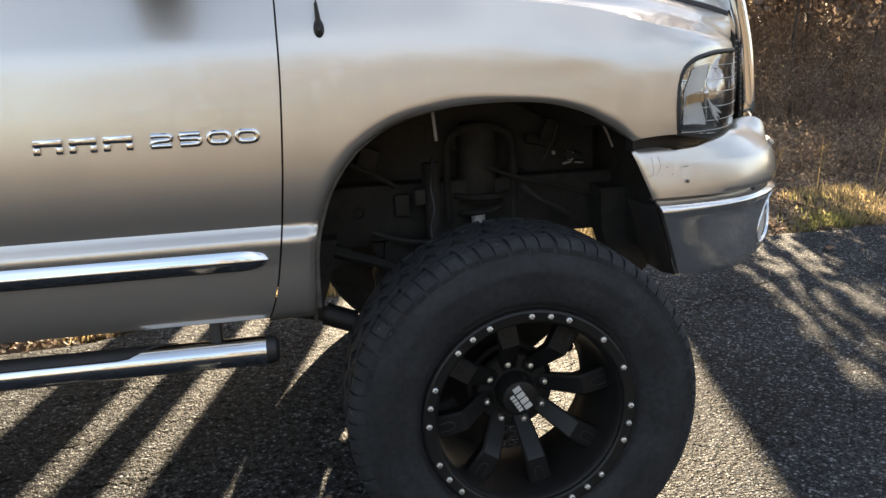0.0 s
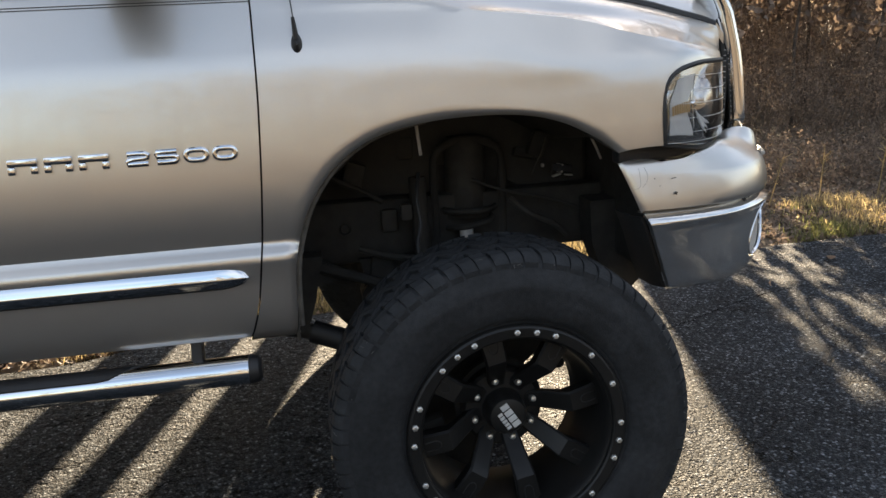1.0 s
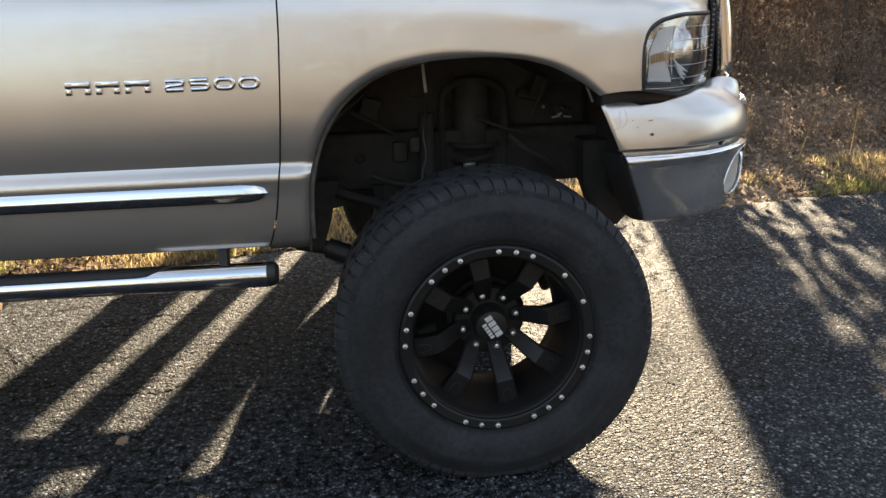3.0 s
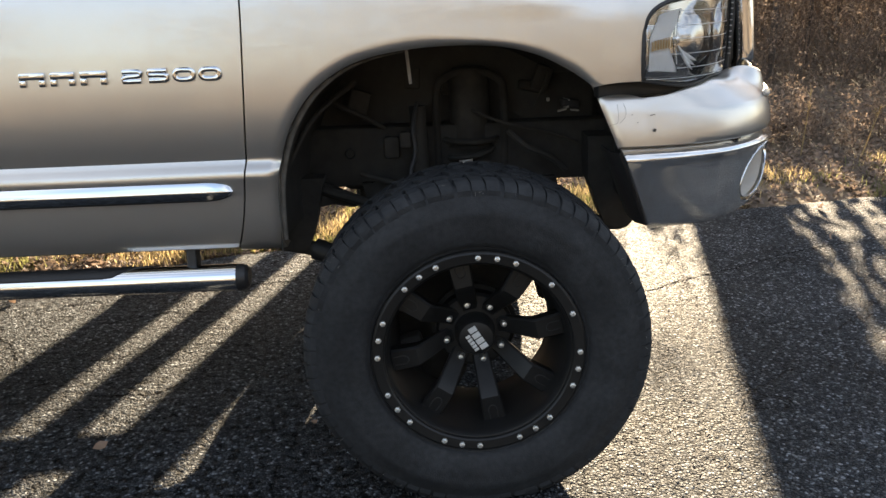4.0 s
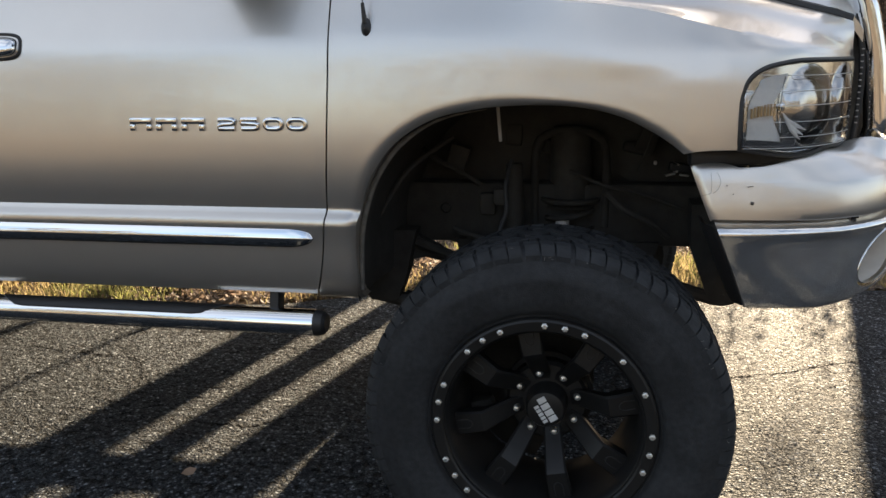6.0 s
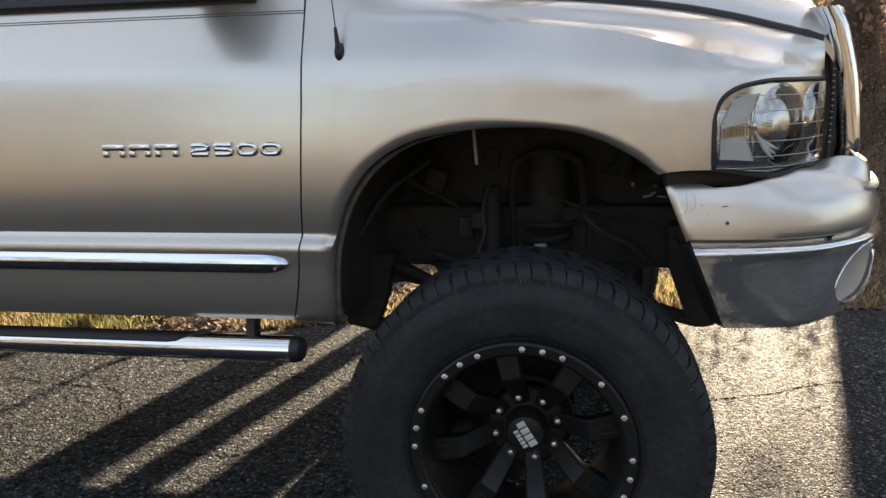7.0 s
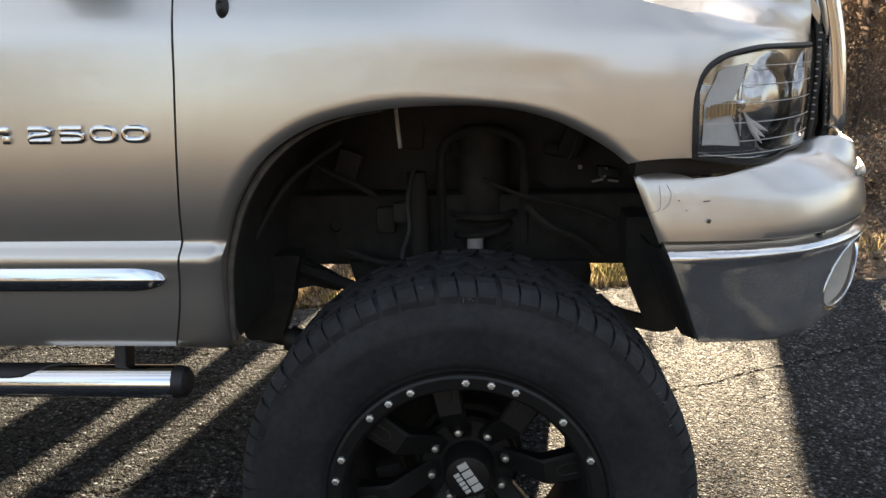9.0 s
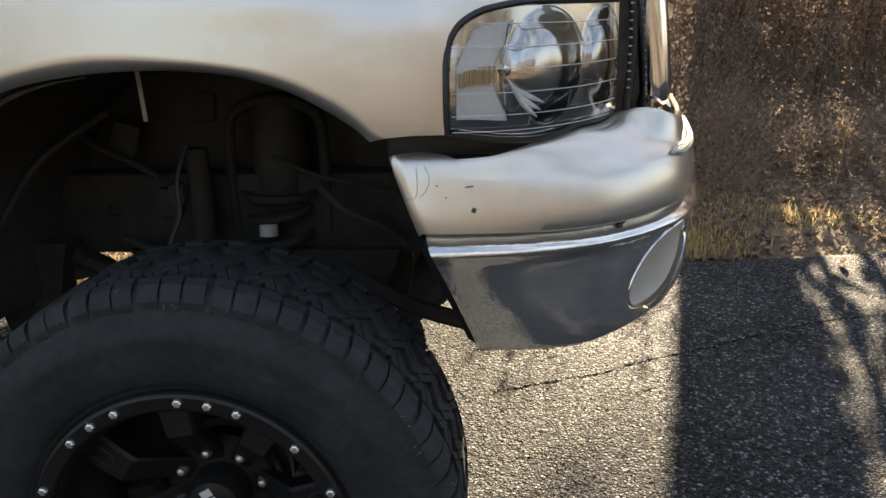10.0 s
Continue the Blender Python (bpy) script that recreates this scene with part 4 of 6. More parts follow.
def badge(truck):
    """Raised chrome badge: three plain bars, then the number 2500."""
    y = side(-1, 1.17) - 0.003
    h, z0 = 0.036, 1.149
    holder = new("door_badge")
    holder.parent = truck
    holder["label"] = "raised chrome badge with plain bars and 2500"
    for x, w in ((-1.080, 0.064), (-1.004, 0.060), (-0.932, 0.066)):
        bm = box(w, 0.010, 0.017, (x + w / 2, y, z0 + 0.0270), 0.004)
        for k in (0.13, 0.87):
            box(0.0165, 0.010, 0.0175, (x + w * k, y, z0 + 0.0095), 0.003, None, bm)
        part("bar", bm, CHROME, holder, "plain chrome block")
    strokes = {"2": [(0, 0.98), (0.5, 1), (0.85, 0.98), (1, 0.8), (0.97, 0.6), (0.8, 0.52), (0.3, 0.47), (0.06, 0.38), (0, 0.2), (0, 0), (0.5, 0), (1, 0)],
               "5": [(1, 1), (0.5, 1), (0, 1), (0, 0.8), (0, 0.58), (0.5, 0.57), (0.85, 0.55), (1, 0.4), (1, 0.2), (0.88, 0.02), (0.5, 0), (0, 0.01)],
               "0": [(0.5 + 0.5 * abs(math.cos(q)) ** 0.55 * math.copysign(1, math.cos(q)), 0.5 + 0.5 * abs(math.sin(q)) ** 0.75 * math.copysign(1, math.sin(q))) for q in np.linspace(0.01, 2 * math.pi + 0.01, 29)]}
    for k, c in enumerate("2500"):
        x = -0.834 + 0.0635 * k
        pts = [(x + 0.0065 + 0.044 * u, 0, z0 + 0.0065 + (h - 0.013) * v) for u, v in strokes[c]]
        bm = tube(pts, 0.0068, 10)
        bm.transform(Matrix.Translation((0, y, 0)) @ Matrix.Diagonal((1, 0.85, 1, 1)))
        part("numeral", bm, CHROME, holder, "chrome numeral " + c)


def antenna(truck):
    base = new("antenna")
    base.parent = truck
    base["label"] = "black whip antenna on the fender"
    x, z = -0.432, 1.398
    y = side(-1, z)
    bm = lathe([(0.0005, -0.016), (0.007, -0.013), (0.0125, -0.004), (0.013, 0.006)], 18)
    bm.transform(Matrix.Translation((x, y, z)) @ Matrix.Diagonal((1, 1, 1.9, 1)))
    part("base", bm, BLACK_PLASTIC, base)
    part("ferrule", tube([(x, y - 0.010, z + 0.012), (x - 0.004, y - 0.012, z + 0.06)], lambda t: 0.007 - 0.003 * t, 10), BLACK_PLASTIC, base)
    part("whip", tube([(x - 0.003, y - 0.012, z + 0.055), (x - 0.06, y - 0.01, z + 0.75)], 0.0016, 6), BLACK_PLASTIC, base)


def mirror_housing(truck):
    bm = box(0.13, 0.24, 0.26, (-0.80, -0.10, 1.69), 0.04)
    part("side_mirror", bm, BLACK_PLASTIC, truck, "black door mirror housing", 50)
    part("mirror_arm", box(0.10, 0.10, 0.05, (-0.80, 0.05, 1.60), 0.015), BLACK_PLASTIC, truck)


def door_handle(truck):
    """A chrome paddle in a dark cup, both with rounded ends."""
    z, x1 = 1.372, -1.392

    def slab(half_w, half_h, rows):
        bm = bmesh.new()
        loops = []
        for grow, dy in rows:
            loop = []
            for a in np.arange(40) * math.pi / 20:
                u = math.copysign(abs(math.cos(a)) ** 0.35, math.cos(a)) * (half_w + grow)
                v = math.copysign(abs(math.sin(a)) ** 0.6, math.sin(a)) * (half_h + grow)
                loop.append((x1 - 0.125 + u, side(-1, z + v) + dy, z + v))
            loops.append(loop)
        vs = grid(bm, loops, True)
        bm.faces.new(vs[-1])
        bmesh.ops.recalc_face_normals(bm, faces=bm.faces)
        return bm

    part("handle_cup", slab(0.125, 0.037, ((0, 0.006), (0, -0.003), (-0.003, -0.005), (-0.007, -0.003), (-0.010, 0.004))), BLACK_PLASTIC, truck, "black handle surround")
    part("door_handle", slab(0.112, 0.026, ((0, 0.003), (0, -0.008), (-0.003, -0.015), (-0.008, -0.020), (-0.016, -0.023))), CHROME, truck, "chrome pull handle", 60)


def wheel_well(truck):
    """The dark liner inside the arch and what shows in it."""
    arch = spline(ARCH, 60)
    bm = bmesh.new()
    grid(bm, [[(x * s, y, 0.72 + (z - 0.72) * s) for x, z in arch] for y, s in ((0.030, 1.0), (0.05, 1.015), (0.12, 1.03), (0.25, 1.03), (0.42, 0.98), (0.60, 0.92))])
    part("wheel_liner", lip(bm, (0, 0, 0.006)), LINER, truck, "dusty grey wheel arch liner")
    edge = [(x + 0.006, 0.052, z - 0.006) for x, z in arch[2:36]]
    part("liner_flange", tube(edge, lambda t: 0.0075 * min(1, 0.15 + 2.2 * (1 - t)), 8), FLANGE_AND_SHADE, truck, "grey liner flange")
    part("inner_panel", box(0.98, 0.03, 0.46, (-0.02, 0.62, 1.06), 0.01), UNDER, truck)
    part("front_bulkhead", box(0.05, 0.55, 0.50, (0.50, 0.40, 0.98), 0.01), UNDER, truck)
    part("rear_bulkhead", box(0.06, 0.50, 0.30, (-0.535, 0.36, 0.93), 0.01), UNDER, truck)
    part("liner_strip", box(0.009, 0.005, 0.100, (-0.133, 0.246, 1.142), 0.002, pose(0, 0, 0, -4, -5, 0)), PALE, truck, "pale strip inside the arch")
    part("pale_cup", tube([(0.03, 0.45, 0.80), (0.03, 0.455, 0.835)], 0.021, 14), PALE, truck, "pale bump stop cup")
    # spring tower
    part("spring_tower", tube([(-0.055, 0.50, 0.80), (-0.055, 0.50, 1.02), (-0.03, 0.50, 1.075), (0.05, 0.50, 1.095), (0.13, 0.50, 1.075), (0.155, 0.50, 1.02), (0.155, 0.50, 0.80)], 0.013, 10, 30), UNDER, truck, "inverted-U spring tower")
    part("tower_cup", lathe([(0.0005, -0.12), (0.055, -0.12), (0.062, -0.10), (0.064, 0.10), (0.085, 0.12)], 28), UNDER, truck).matrix_local = pose(0.05, 0.54, 0.98, -90, 0, 0)
    part("tower_ring", tube([(0.05 + 0.085 * math.cos(a), 0.52 + 0.085 * math.sin(a), 0.885) for a in np.linspace(0, 2 * math.pi, 25)], 0.009, 8), UNDER, truck)
    part("coil_spring", tube([(0.05 + 0.068 * math.cos(a), 0.50 + 0.068 * math.sin(a), 0.50 + 0.36 * a / 38) for a in np.linspace(0, 38, 130)], 0.009, 8), UNDER, truck)
    part("shock", tube([(-0.10, 0.42, 0.45), (-0.11, 0.44, 0.80), (-0.115, 0.45, 1.0)], 0.026, 12, 8), UNDER, truck)
    part("brake_hose", tube([(-0.115, 0.40, 1.02), (-0.13, 0.36, 0.95), (-0.125, 0.34, 0.88), (-0.14, 0.30, 0.80), (-0.08, 0.2, 0.62)], 0.006, 8, 24), BLACK_PLASTIC, truck)
    part("hose_clamp", box(0.035, 0.03, 0.05, (-0.155, 0.42, 0.905), 0.008), LINER, truck)
    # wiring and connectors by the lamp
    part("liner_strip", tube([(0.366, 0.30, 1.112), (0.386, 0.30, 1.075), (0.404, 0.305, 1.036)], 0.0036, 6, 6), PALE, truck, "pale strip inside the arch")
    part("wiring", tube([(0.284, 0.45, 1.09), (0.272, 0.45, 1.05), (0.256, 0.46, 1.01), (0.244, 0.47, 0.98)], 0.0028, 8, 16), LINER, truck, "grey wiring sleeve")
    part("plug", box(0.06, 0.03, 0.024, (0.372, 0.56, 0.975), 0.005, pose(0, 0, 0, 0, 10, 20)), PLUG, truck, "grey electrical plug")
    part("plug_band", box(0.008, 0.034, 0.028, (0.360, 0.558, 0.976), 0.002, pose(0, 0, 0, 0, 10, 20)), PALE, truck)
    part("plug_clip", box(0.010, 0.012, 0.012, (0.300, 0.54, 0.992), 0.003), PALE, truck)
    part("plug_clip", box(0.030, 0.012, 0.006, (0.345, 0.54, 0.957), 0.002, pose(0, 0, 0, 0, -12, 10)), PALE, truck)
    part("plug_clip", box(0.028, 0.012, 0.005, (0.385, 0.54, 0.955), 0.002, pose(0, 0, 0, 0, 8, 10)), PALE, truck)
    # bent tow hook and bracket ahead of the tyre
    part("tow_bar", tube([(0.20, 0.40, 0.74), (0.33, 0.395, 0.665), (0.44, 0.39, 0.628), (0.50, 0.39, 0.618), (0.53, 0.39, 0.64), (0.535, 0.40, 0.72)], 0.020, 10, 26), UNDER, truck, "bent black bar ahead of the tyre")
    bm = bmesh.new()
    ring = [(0.395, 0.90), (0.400, 0.77), (0.412, 0.735), (0.428, 0.69), (0.450, 0.635), (0.52, 0.612), (0.550, 0.64), (0.56, 0.72), (0.56, 0.90)]
    vs = grid(bm, [[(x, y, z) for x, z in ring] for y in (0.37, 0.47)], True)
    bm.faces.new(vs[0]), bm.faces.new(vs[1])
    bmesh.ops.recalc_face_normals(bm, faces=bm.faces)
    part("front_bracket", bm, UNDER, truck, "black bracket ahead of the tyre")
    # rear: arm bracket, arms and links
    bm = bmesh.new()
    ring = [(-0.62, 0.80), (-0.41, 0.80), (-0.428, 0.73), (-0.440, 0.67), (-0.455, 0.625), (-0.470, 0.585), (-0.485, 0.573), (-0.560, 0.573), (-0.575, 0.60), (-0.60, 0.70)]
    vs = grid(bm, [[(x, y, z) for x, z in ring] for y in (0.39, 0.46)], True)
    bm.faces.new(vs[0]), bm.faces.new(vs[1])
    bmesh.ops.recalc_face_normals(bm, faces=bm.faces)
    part("arm_bracket", bm, UNDER, truck, "black suspension bracket")
    part("lower_arm", tube([(-0.555, 0.43, 0.585), (-0.44, 0.42, 0.56), (-0.28, 0.39, 0.50), (0.0, 0.36, 0.43)], 0.024, 12, 14), UNDER, truck)
    part("arm_bush", tube([(-0.46, 0.42, 0.567), (-0.37, 0.405, 0.535)], 0.034, 14), BLACK_PLASTIC, truck)
    part("upper_arm", tube([(-0.51, 0.47, 0.775), (-0.40, 0.44, 0.745), (-0.25, 0.40, 0.70), (-0.02, 0.36, 0.58)], 0.016, 10, 14), UNDER, truck)
    part("arm_knob", lathe([(0.0005, -0.02), (0.022, -0.016), (0.028, 0.0), (0.028, 0.03)], 16), LINER, truck).matrix_local = pose(-0.515, 0.40, 0.80)
    part("link_rod", tube([(-0.50, 0.30, 0.86), (-0.42, 0.36, 0.99), (-0.30, 0.45, 1.08)], 0.008, 8, 10), LINER, truck)
    # what fills the gap between rail and tyre: spring perch, tie rod end and splash flaps
    bm = bmesh.new()
    ring = [(-0.300, 0.76), (-0.285, 0.70), (-0.300, 0.64), (-0.270, 0.55), (-0.10, 0.50), (0.12, 0.52), (0.24, 0.62), (0.300, 0.70), (0.318, 0.76)]
    vs = grid(bm, [[(x, y, z) for x, z in ring] for y in (0.47, 0.56)], True)
    bm.faces.new(vs[0]), bm.faces.new(vs[1])
    bmesh.ops.recalc_face_normals(bm, faces=bm.faces)
    part("spring_perch", bm, UNDER, truck, "dirty black spring perch")
    for ring in ([(-0.48, 0.79), (-0.445, 0.70), (-0.432, 0.695), (-0.394, 0.703), (-0.330, 0.690), (-0.300, 0.700), (-0.345, 0.735), (-0.42, 0.775)], [(-0.262, 0.77), (-0.20, 0.77), (-0.20, 0.53), (-0.300, 0.53), (-0.300, 0.66), (-0.27, 0.70)], [(0.26, 0.76), (0.325, 0.76), (0.340, 0.70), (0.325, 0.60), (0.28, 0.58)]):
        bm = bmesh.new()
        deep = 0.445 if ring[0][0] < 0 else 0.57
        vs = grid(bm, [[(x, y, z) for x, z in ring] for y in (deep, deep + 0.03)], True)
        bm.faces.new(vs[0]), bm.faces.new(vs[1])
        bmesh.ops.recalc_face_normals(bm, faces=bm.faces)
        part("inner_shield", bm, UNDER, truck, "dirty inner splash shield")
    for k, (x0, z0, x1, z1, y, r) in enumerate(((-0.30, 0.80, -0.02, 0.73, 0.44, 0.010), (0.05, 0.98, 0.38, 0.87, 0.45, 0.005), (0.16, 0.92, 0.34, 0.79, 0.42, 0.010), (-0.40, 1.04, -0.22, 0.93, 0.48, 0.008))):
        wob = 0.02 * math.sin(3.1 * k)
        part("hose", tube([(x0, y, z0), (x0 + 0.3 * (x1 - x0), y - 0.02, z0 + 0.35 * (z1 - z0) + wob), (x0 + 0.7 * (x1 - x0), y - 0.01, z0 + 0.65 * (z1 - z0) - wob), (x1, y, z1)], r, 8, 18), UNDER, truck)
    rng = random.Random(17)
    for k in range(9):
        x, z = rng.uniform(-0.42, 0.40), rng.uniform(0.84, 1.08)
        part("bracket", box(rng.uniform(0.03, 0.09), 0.03, rng.uniform(0.03, 0.08), (x, rng.uniform(0.49, 0.60), z), 0.008, pose(0, 0, 0, rng.uniform(-15, 15), rng.uniform(-25, 25), 0)), UNDER if k % 3 else LINER, truck)
    bm = bmesh.new()  # ragged splash shield hanging over the rail's upper edge
    xs = np.linspace(-0.46, 0.45, 40)
    low = [0.90 + 0.035 * math.sin(9 * x) + 0.03 * noise.noise((x * 9, 0, 4)) for x in xs]
    grid(bm, [[(x, 0.582 + 0.012 * math.sin(14 * x + 2 * t), zl + (1.17 - zl) * t) for x, zl in zip(xs, low)] for t in (0, 0.3, 0.6, 1)])
    part("splash_shield", lip(bm, (0, 0.006, 0)), LINER, truck, "ragged dusty splash shield")
    # frame rail with a round hole
    part("frame_rail", box(1.5, 0.07, 0.19, (0.02, 0.53, 0.838), 0.012), UNDER, truck)
    part("rail_hole", lathe([(0.0005, 0.004), (0.013, 0.003), (0.016, -0.004)], 16), BLACK_PLASTIC, truck).matrix_local = pose(-0.334, 0.493, 0.852)
    part("rail_clip", box(0.05, 0.03, 0.07, (-0.20, 0.485, 0.87), 0.01), LINER, truck)


def undercarriage(truck):
    part("frame_rail", box(3.8, 0.07, 0.15, (-2.64, 0.53, 0.80), 0.012), UNDER, truck)
    part("frame_rail", box(5.3, 0.07, 0.15, (-1.88, 1.47, 0.81), 0.012), UNDER, truck)
    part("front_axle", tube([(0.02, 0.16, 0.437), (0.02, 1.84, 0.437)], 0.045, 16), UNDER, truck)
    part("differential", lathe([(0.0005, -0.15), (0.09, -0.13), (0.14, -0.05), (0.15, 0.02), (0.10, 0.12), (0.05, 0.16)], 24), UNDER, truck).matrix_local = pose(0.02, 1.32, 0.437)
    part("steering_link", tube([(0.24, 0.22, 0.46), (0.26, 1.0, 0.50), (0.24, 1.78, 0.46)], 0.018, 10), UNDER, truck)
    part("far_knuckle", box(0.08, 0.06, 0.26, (0.475, 1.78, 0.70), 0.02), UNDER, truck)
    part("oil_pan", box(0.75, 0.45, 0.24, (-0.02, MID, 0.78), 0.03), UNDER, truck)
    part("engine_block", box(0.85, 0.66, 0.52, (0.02, MID, 1.14), 0.03), UNDER, truck)
    part("firewall", box(0.05, 1.72, 0.78, (-0.56, MID, 1.12), 0.02), UNDER, truck)
    part("transmission", box(0.9, 0.40, 0.26, (-0.95, MID, 0.80), 0.04), UNDER, truck)
    part("floor_pan", box(2.0, 1.72, 0.06, (-1.60, MID, 0.735), 0.02), UNDER, truck)
    part("bed_floor", box(1.9, 1.70, 0.08, (-3.55, MID, 0.98), 0.02), UNDER, truck)
    part("drive_shaft", tube([(-1.4, MID, 0.70), (-3.55, MID, 0.46)], 0.045, 12), UNDER, truck)
    part("rear_axle", tube([(-3.55, 0.16, 0.437), (-3.55, 1.84, 0.437)], 0.05, 14), UNDER, truck)
    part("radiator", box(0.06, 1.10, 0.40, (0.70, MID, 1.15), 0.01), UNDER, truck)


def cab(truck):
    """Roof, pillars, windows and the bed behind."""
    bm = bmesh.new()
    rows = []
    for x, z, y in ((-1.02, 1.945, 0.22), (-1.10, 1.985, 0.20), (-1.35, 2.015, 0.185), (-1.9, 2.02, 0.18), (-2.35, 2.005, 0.185), (-2.50, 1.97, 0.20)):
        rows.append([(x, yy, z - 0.05 * abs((yy - MID) / (MID - y)) ** 4) for yy in np.linspace(y, 2 * MID - y, 20)])
    grid(bm, rows)
    part("roof", lip(bm, (0, 0, -0.03)), PAINT, truck, "pewter painted cab roof", 50)
    for s in (1, -1):
        def flip(p):
            return (p[0], MID + s * (p[1] - MID), p[2])
        for line, r in (([(-0.50, 0.13, 1.54), (-0.75, 0.17, 1.74), (-1.04, 0.225, 1.94)], 0.032), ([(-1.60, 0.10, 1.54), (-1.60, 0.15, 1.75), (-1.60, 0.20, 1.97)], 0.034), ([(-2.48, 0.11, 1.54), (-2.47, 0.16, 1.75), (-2.44, 0.21, 1.95)], 0.045), ([(-1.04, 0.22, 1.945), (-1.8, 0.20, 1.975), (-2.45, 0.21, 1.955)], 0.03)):
            part("pillar", tube([flip(p) for p in line], r, 10, 10), PAINT, truck)
        for x0, x1, x2, x3 in ((-1.58, -0.66, -1.0, -1.58), (-2.45, -1.63, -1.63, -2.42)):
            bm = bmesh.new()
            grid(bm, [[flip((x0 + (x1 - x0) * t, 0.105, 1.54)) for t in (0, 1)], [flip((x3 + (x2 - x3) * t, 0.205, 1.95)) for t in (0, 1)]])
            part("door_window", lip(bm, (0, 0.004 * s, 0)), WINDOW, truck, "dark tinted door glass")
        part("mirror_sail", box(0.27, 0.03, 0.16, flip((-0.775, 0.108, 1.615)), 0.018, pose(0, 0, 0, -22 * s, 0, 0)), BLACK_PLASTIC, truck, "black mirror mount at the window's corner")
        part("window_seal", tube([flip((-0.66, 0.080, 1.546)), flip((-2.45, 0.080, 1.546))], 0.018, 10), BLACK_PLASTIC, truck, "black window seal")
    bm = bmesh.new()
    grid(bm, [[(-0.50 - 0.06 * (t * 2 - 1) ** 2, 0.15 + 1.7 * t, 1.56) for t in np.linspace(0, 1, 10)], [(-1.03 - 0.04 * (t * 2 - 1) ** 2, 0.25 + 1.5 * t, 1.95) for t in np.linspace(0, 1, 10)]])
    part("windshield", lip(bm, (-0.005, 0, 0)), WINDOW, truck, "tinted windshield")
    part("cowl", box(0.16, 1.5, 0.03, (-0.58, MID, 1.575), 0.01), BLACK_PLASTIC, truck)
    part("rear_wall", box(0.05, 1.7, 0.85, (-2.49, MID, 1.13), 0.02), PAINT, truck)
    part("back_window", box(0.01, 1.45, 0.36, (-2.46, MID, 1.76), 0.003), WINDOW, truck)
    part("seat", box(0.55, 1.4, 0.25, (-1.5, MID, 1.02), 0.06), UNDER, truck)
    part("seat_back", box(0.16, 1.4, 0.65, (-1.78, MID, 1.40), 0.06, pose(0, 0, 0, 0, -12, 0)), UNDER, truck)
    part("tailgate", box(0.06, 1.7, 0.55, (-4.50, MID, 1.23), 0.02), PAINT, truck)


def bed_side():
    """The outer side of the bed, with its wheel opening."""
    bm = bmesh.new()
    rows = []
    for x in np.linspace(-4.53, -2.56, 70):
        u = (x + 3.55) / 0.50
        low = 0.72 if abs(u) >= 1 else max(0.72, 0.72 + 0.50 * (1 - abs(u) ** 2.6) ** 0.5)
        rows.append([(x, side(-1, z), z) for z in np.linspace(low, 1.52, 20)])
    grid(bm, rows)
    return lip(bm, (0, 0.05, 0))


def pickup_truck():
    truck = tagged(new("pickup_truck"), "lifted pewter pickup truck with chrome trim on black wheels", "truck")
    near = []
    near.append(part("front_fender", fender_panel(), PAINT, truck, "pewter painted fender with wide wheel arch", 32))
    near.append(part("front_door", door_panel(-1.62, lambda z: door_gap(z) - 0.0045), PAINT, truck, "pewter painted door", 32))
    near.append(part("door_corner", door_corner(), PAINT, truck, "", 32))
    near.append(part("rear_door", door_panel(-2.50, lambda z: -1.627), PAINT, truck, "", 32))
    near.append(part("bed_side", bed_side(), PAINT, truck, "", 32))
    near.append(part("sill", box(2.0, 0.10, 0.03, (-1.58, 0.16, 0.69), 0.01), BLACK_PLASTIC, truck))
    for ob in near:
        mirrored(ob, truck)
    # black strips along the hood joints: the gap's shade put into colour
    for s in (1, -1):
        line = [(x, MID + s * (gap_y(x) + 0.018 - MID), gap_z(x) + 0.004) for x in np.linspace(-0.40, 0.755, 30)]
        part("hood_seal", tube(line, 0.014, 8), BLACK_PLASTIC, truck, "dark strip for the shade in the gap under the hood's edge")
    part("hood", hood_panel(), PAINT, truck, "pewter painted hood", 40)
    bumper(truck)
    lamp = headlamp(truck)
    other = new("headlamp")
    other.parent = truck
    for ob in lamp.children:
        mirrored(ob, other).visible_shadow = ob.visible_shadow
    grille(truck)
    for x, y, s in ((AXLE.x, AXLE.y, -1), (AXLE.x, 1.875, 1), (-3.55, 0.0, -1), (-3.55, 2 * MID, 1)):
        wheel(truck, (x, y, AXLE.z), s)
    board = running_board(truck)
    other = new("running_board")
    other.parent = truck
    for ob in board.children:
        mirrored(ob, other)
    moulding(truck, -1.615, -0.594)
    moulding(truck, -2.49, -1.64)
    badge(truck)
    antenna(truck)
    mirror_housing(truck)
    door_handle(truck)
    for z in (1.4985, 1.5045):
        part("pinstripe", box(1.09, 0.002, 0.0018, (-1.075, side(-1, z) - 0.0005, z), 0), STRIPE, truck, "fine dark pinstripe")
    before = set(truck.children)
    wheel_well(truck)
    for ob in [o for o in truck.children if o not in before and not o.matrix_local.translation.length and not o.name.startswith("inner_shield")]:
        mirrored(ob, truck)  # the far wheel hangs in the same way
    undercarriage(truck)
    cab(truck)
    return truck


# ---- ground, road and verge ----
def road_edge(x):
    mean = curve_at([(-8, 1.6), (-3, 1.83), (-1.6, 1.94), (-1.25, 2.11), (-0.8, 2.25), (0.5, 2.48), (1.5, 2.62), (2.5, 2.74), (3.5, 2.80), (8, 3.0)], x)
    return mean + 0.05 * noise.noise((x * 0.8, 0, 0)) + 0.035 * noise.noise((x * 3.7, 5, 0))


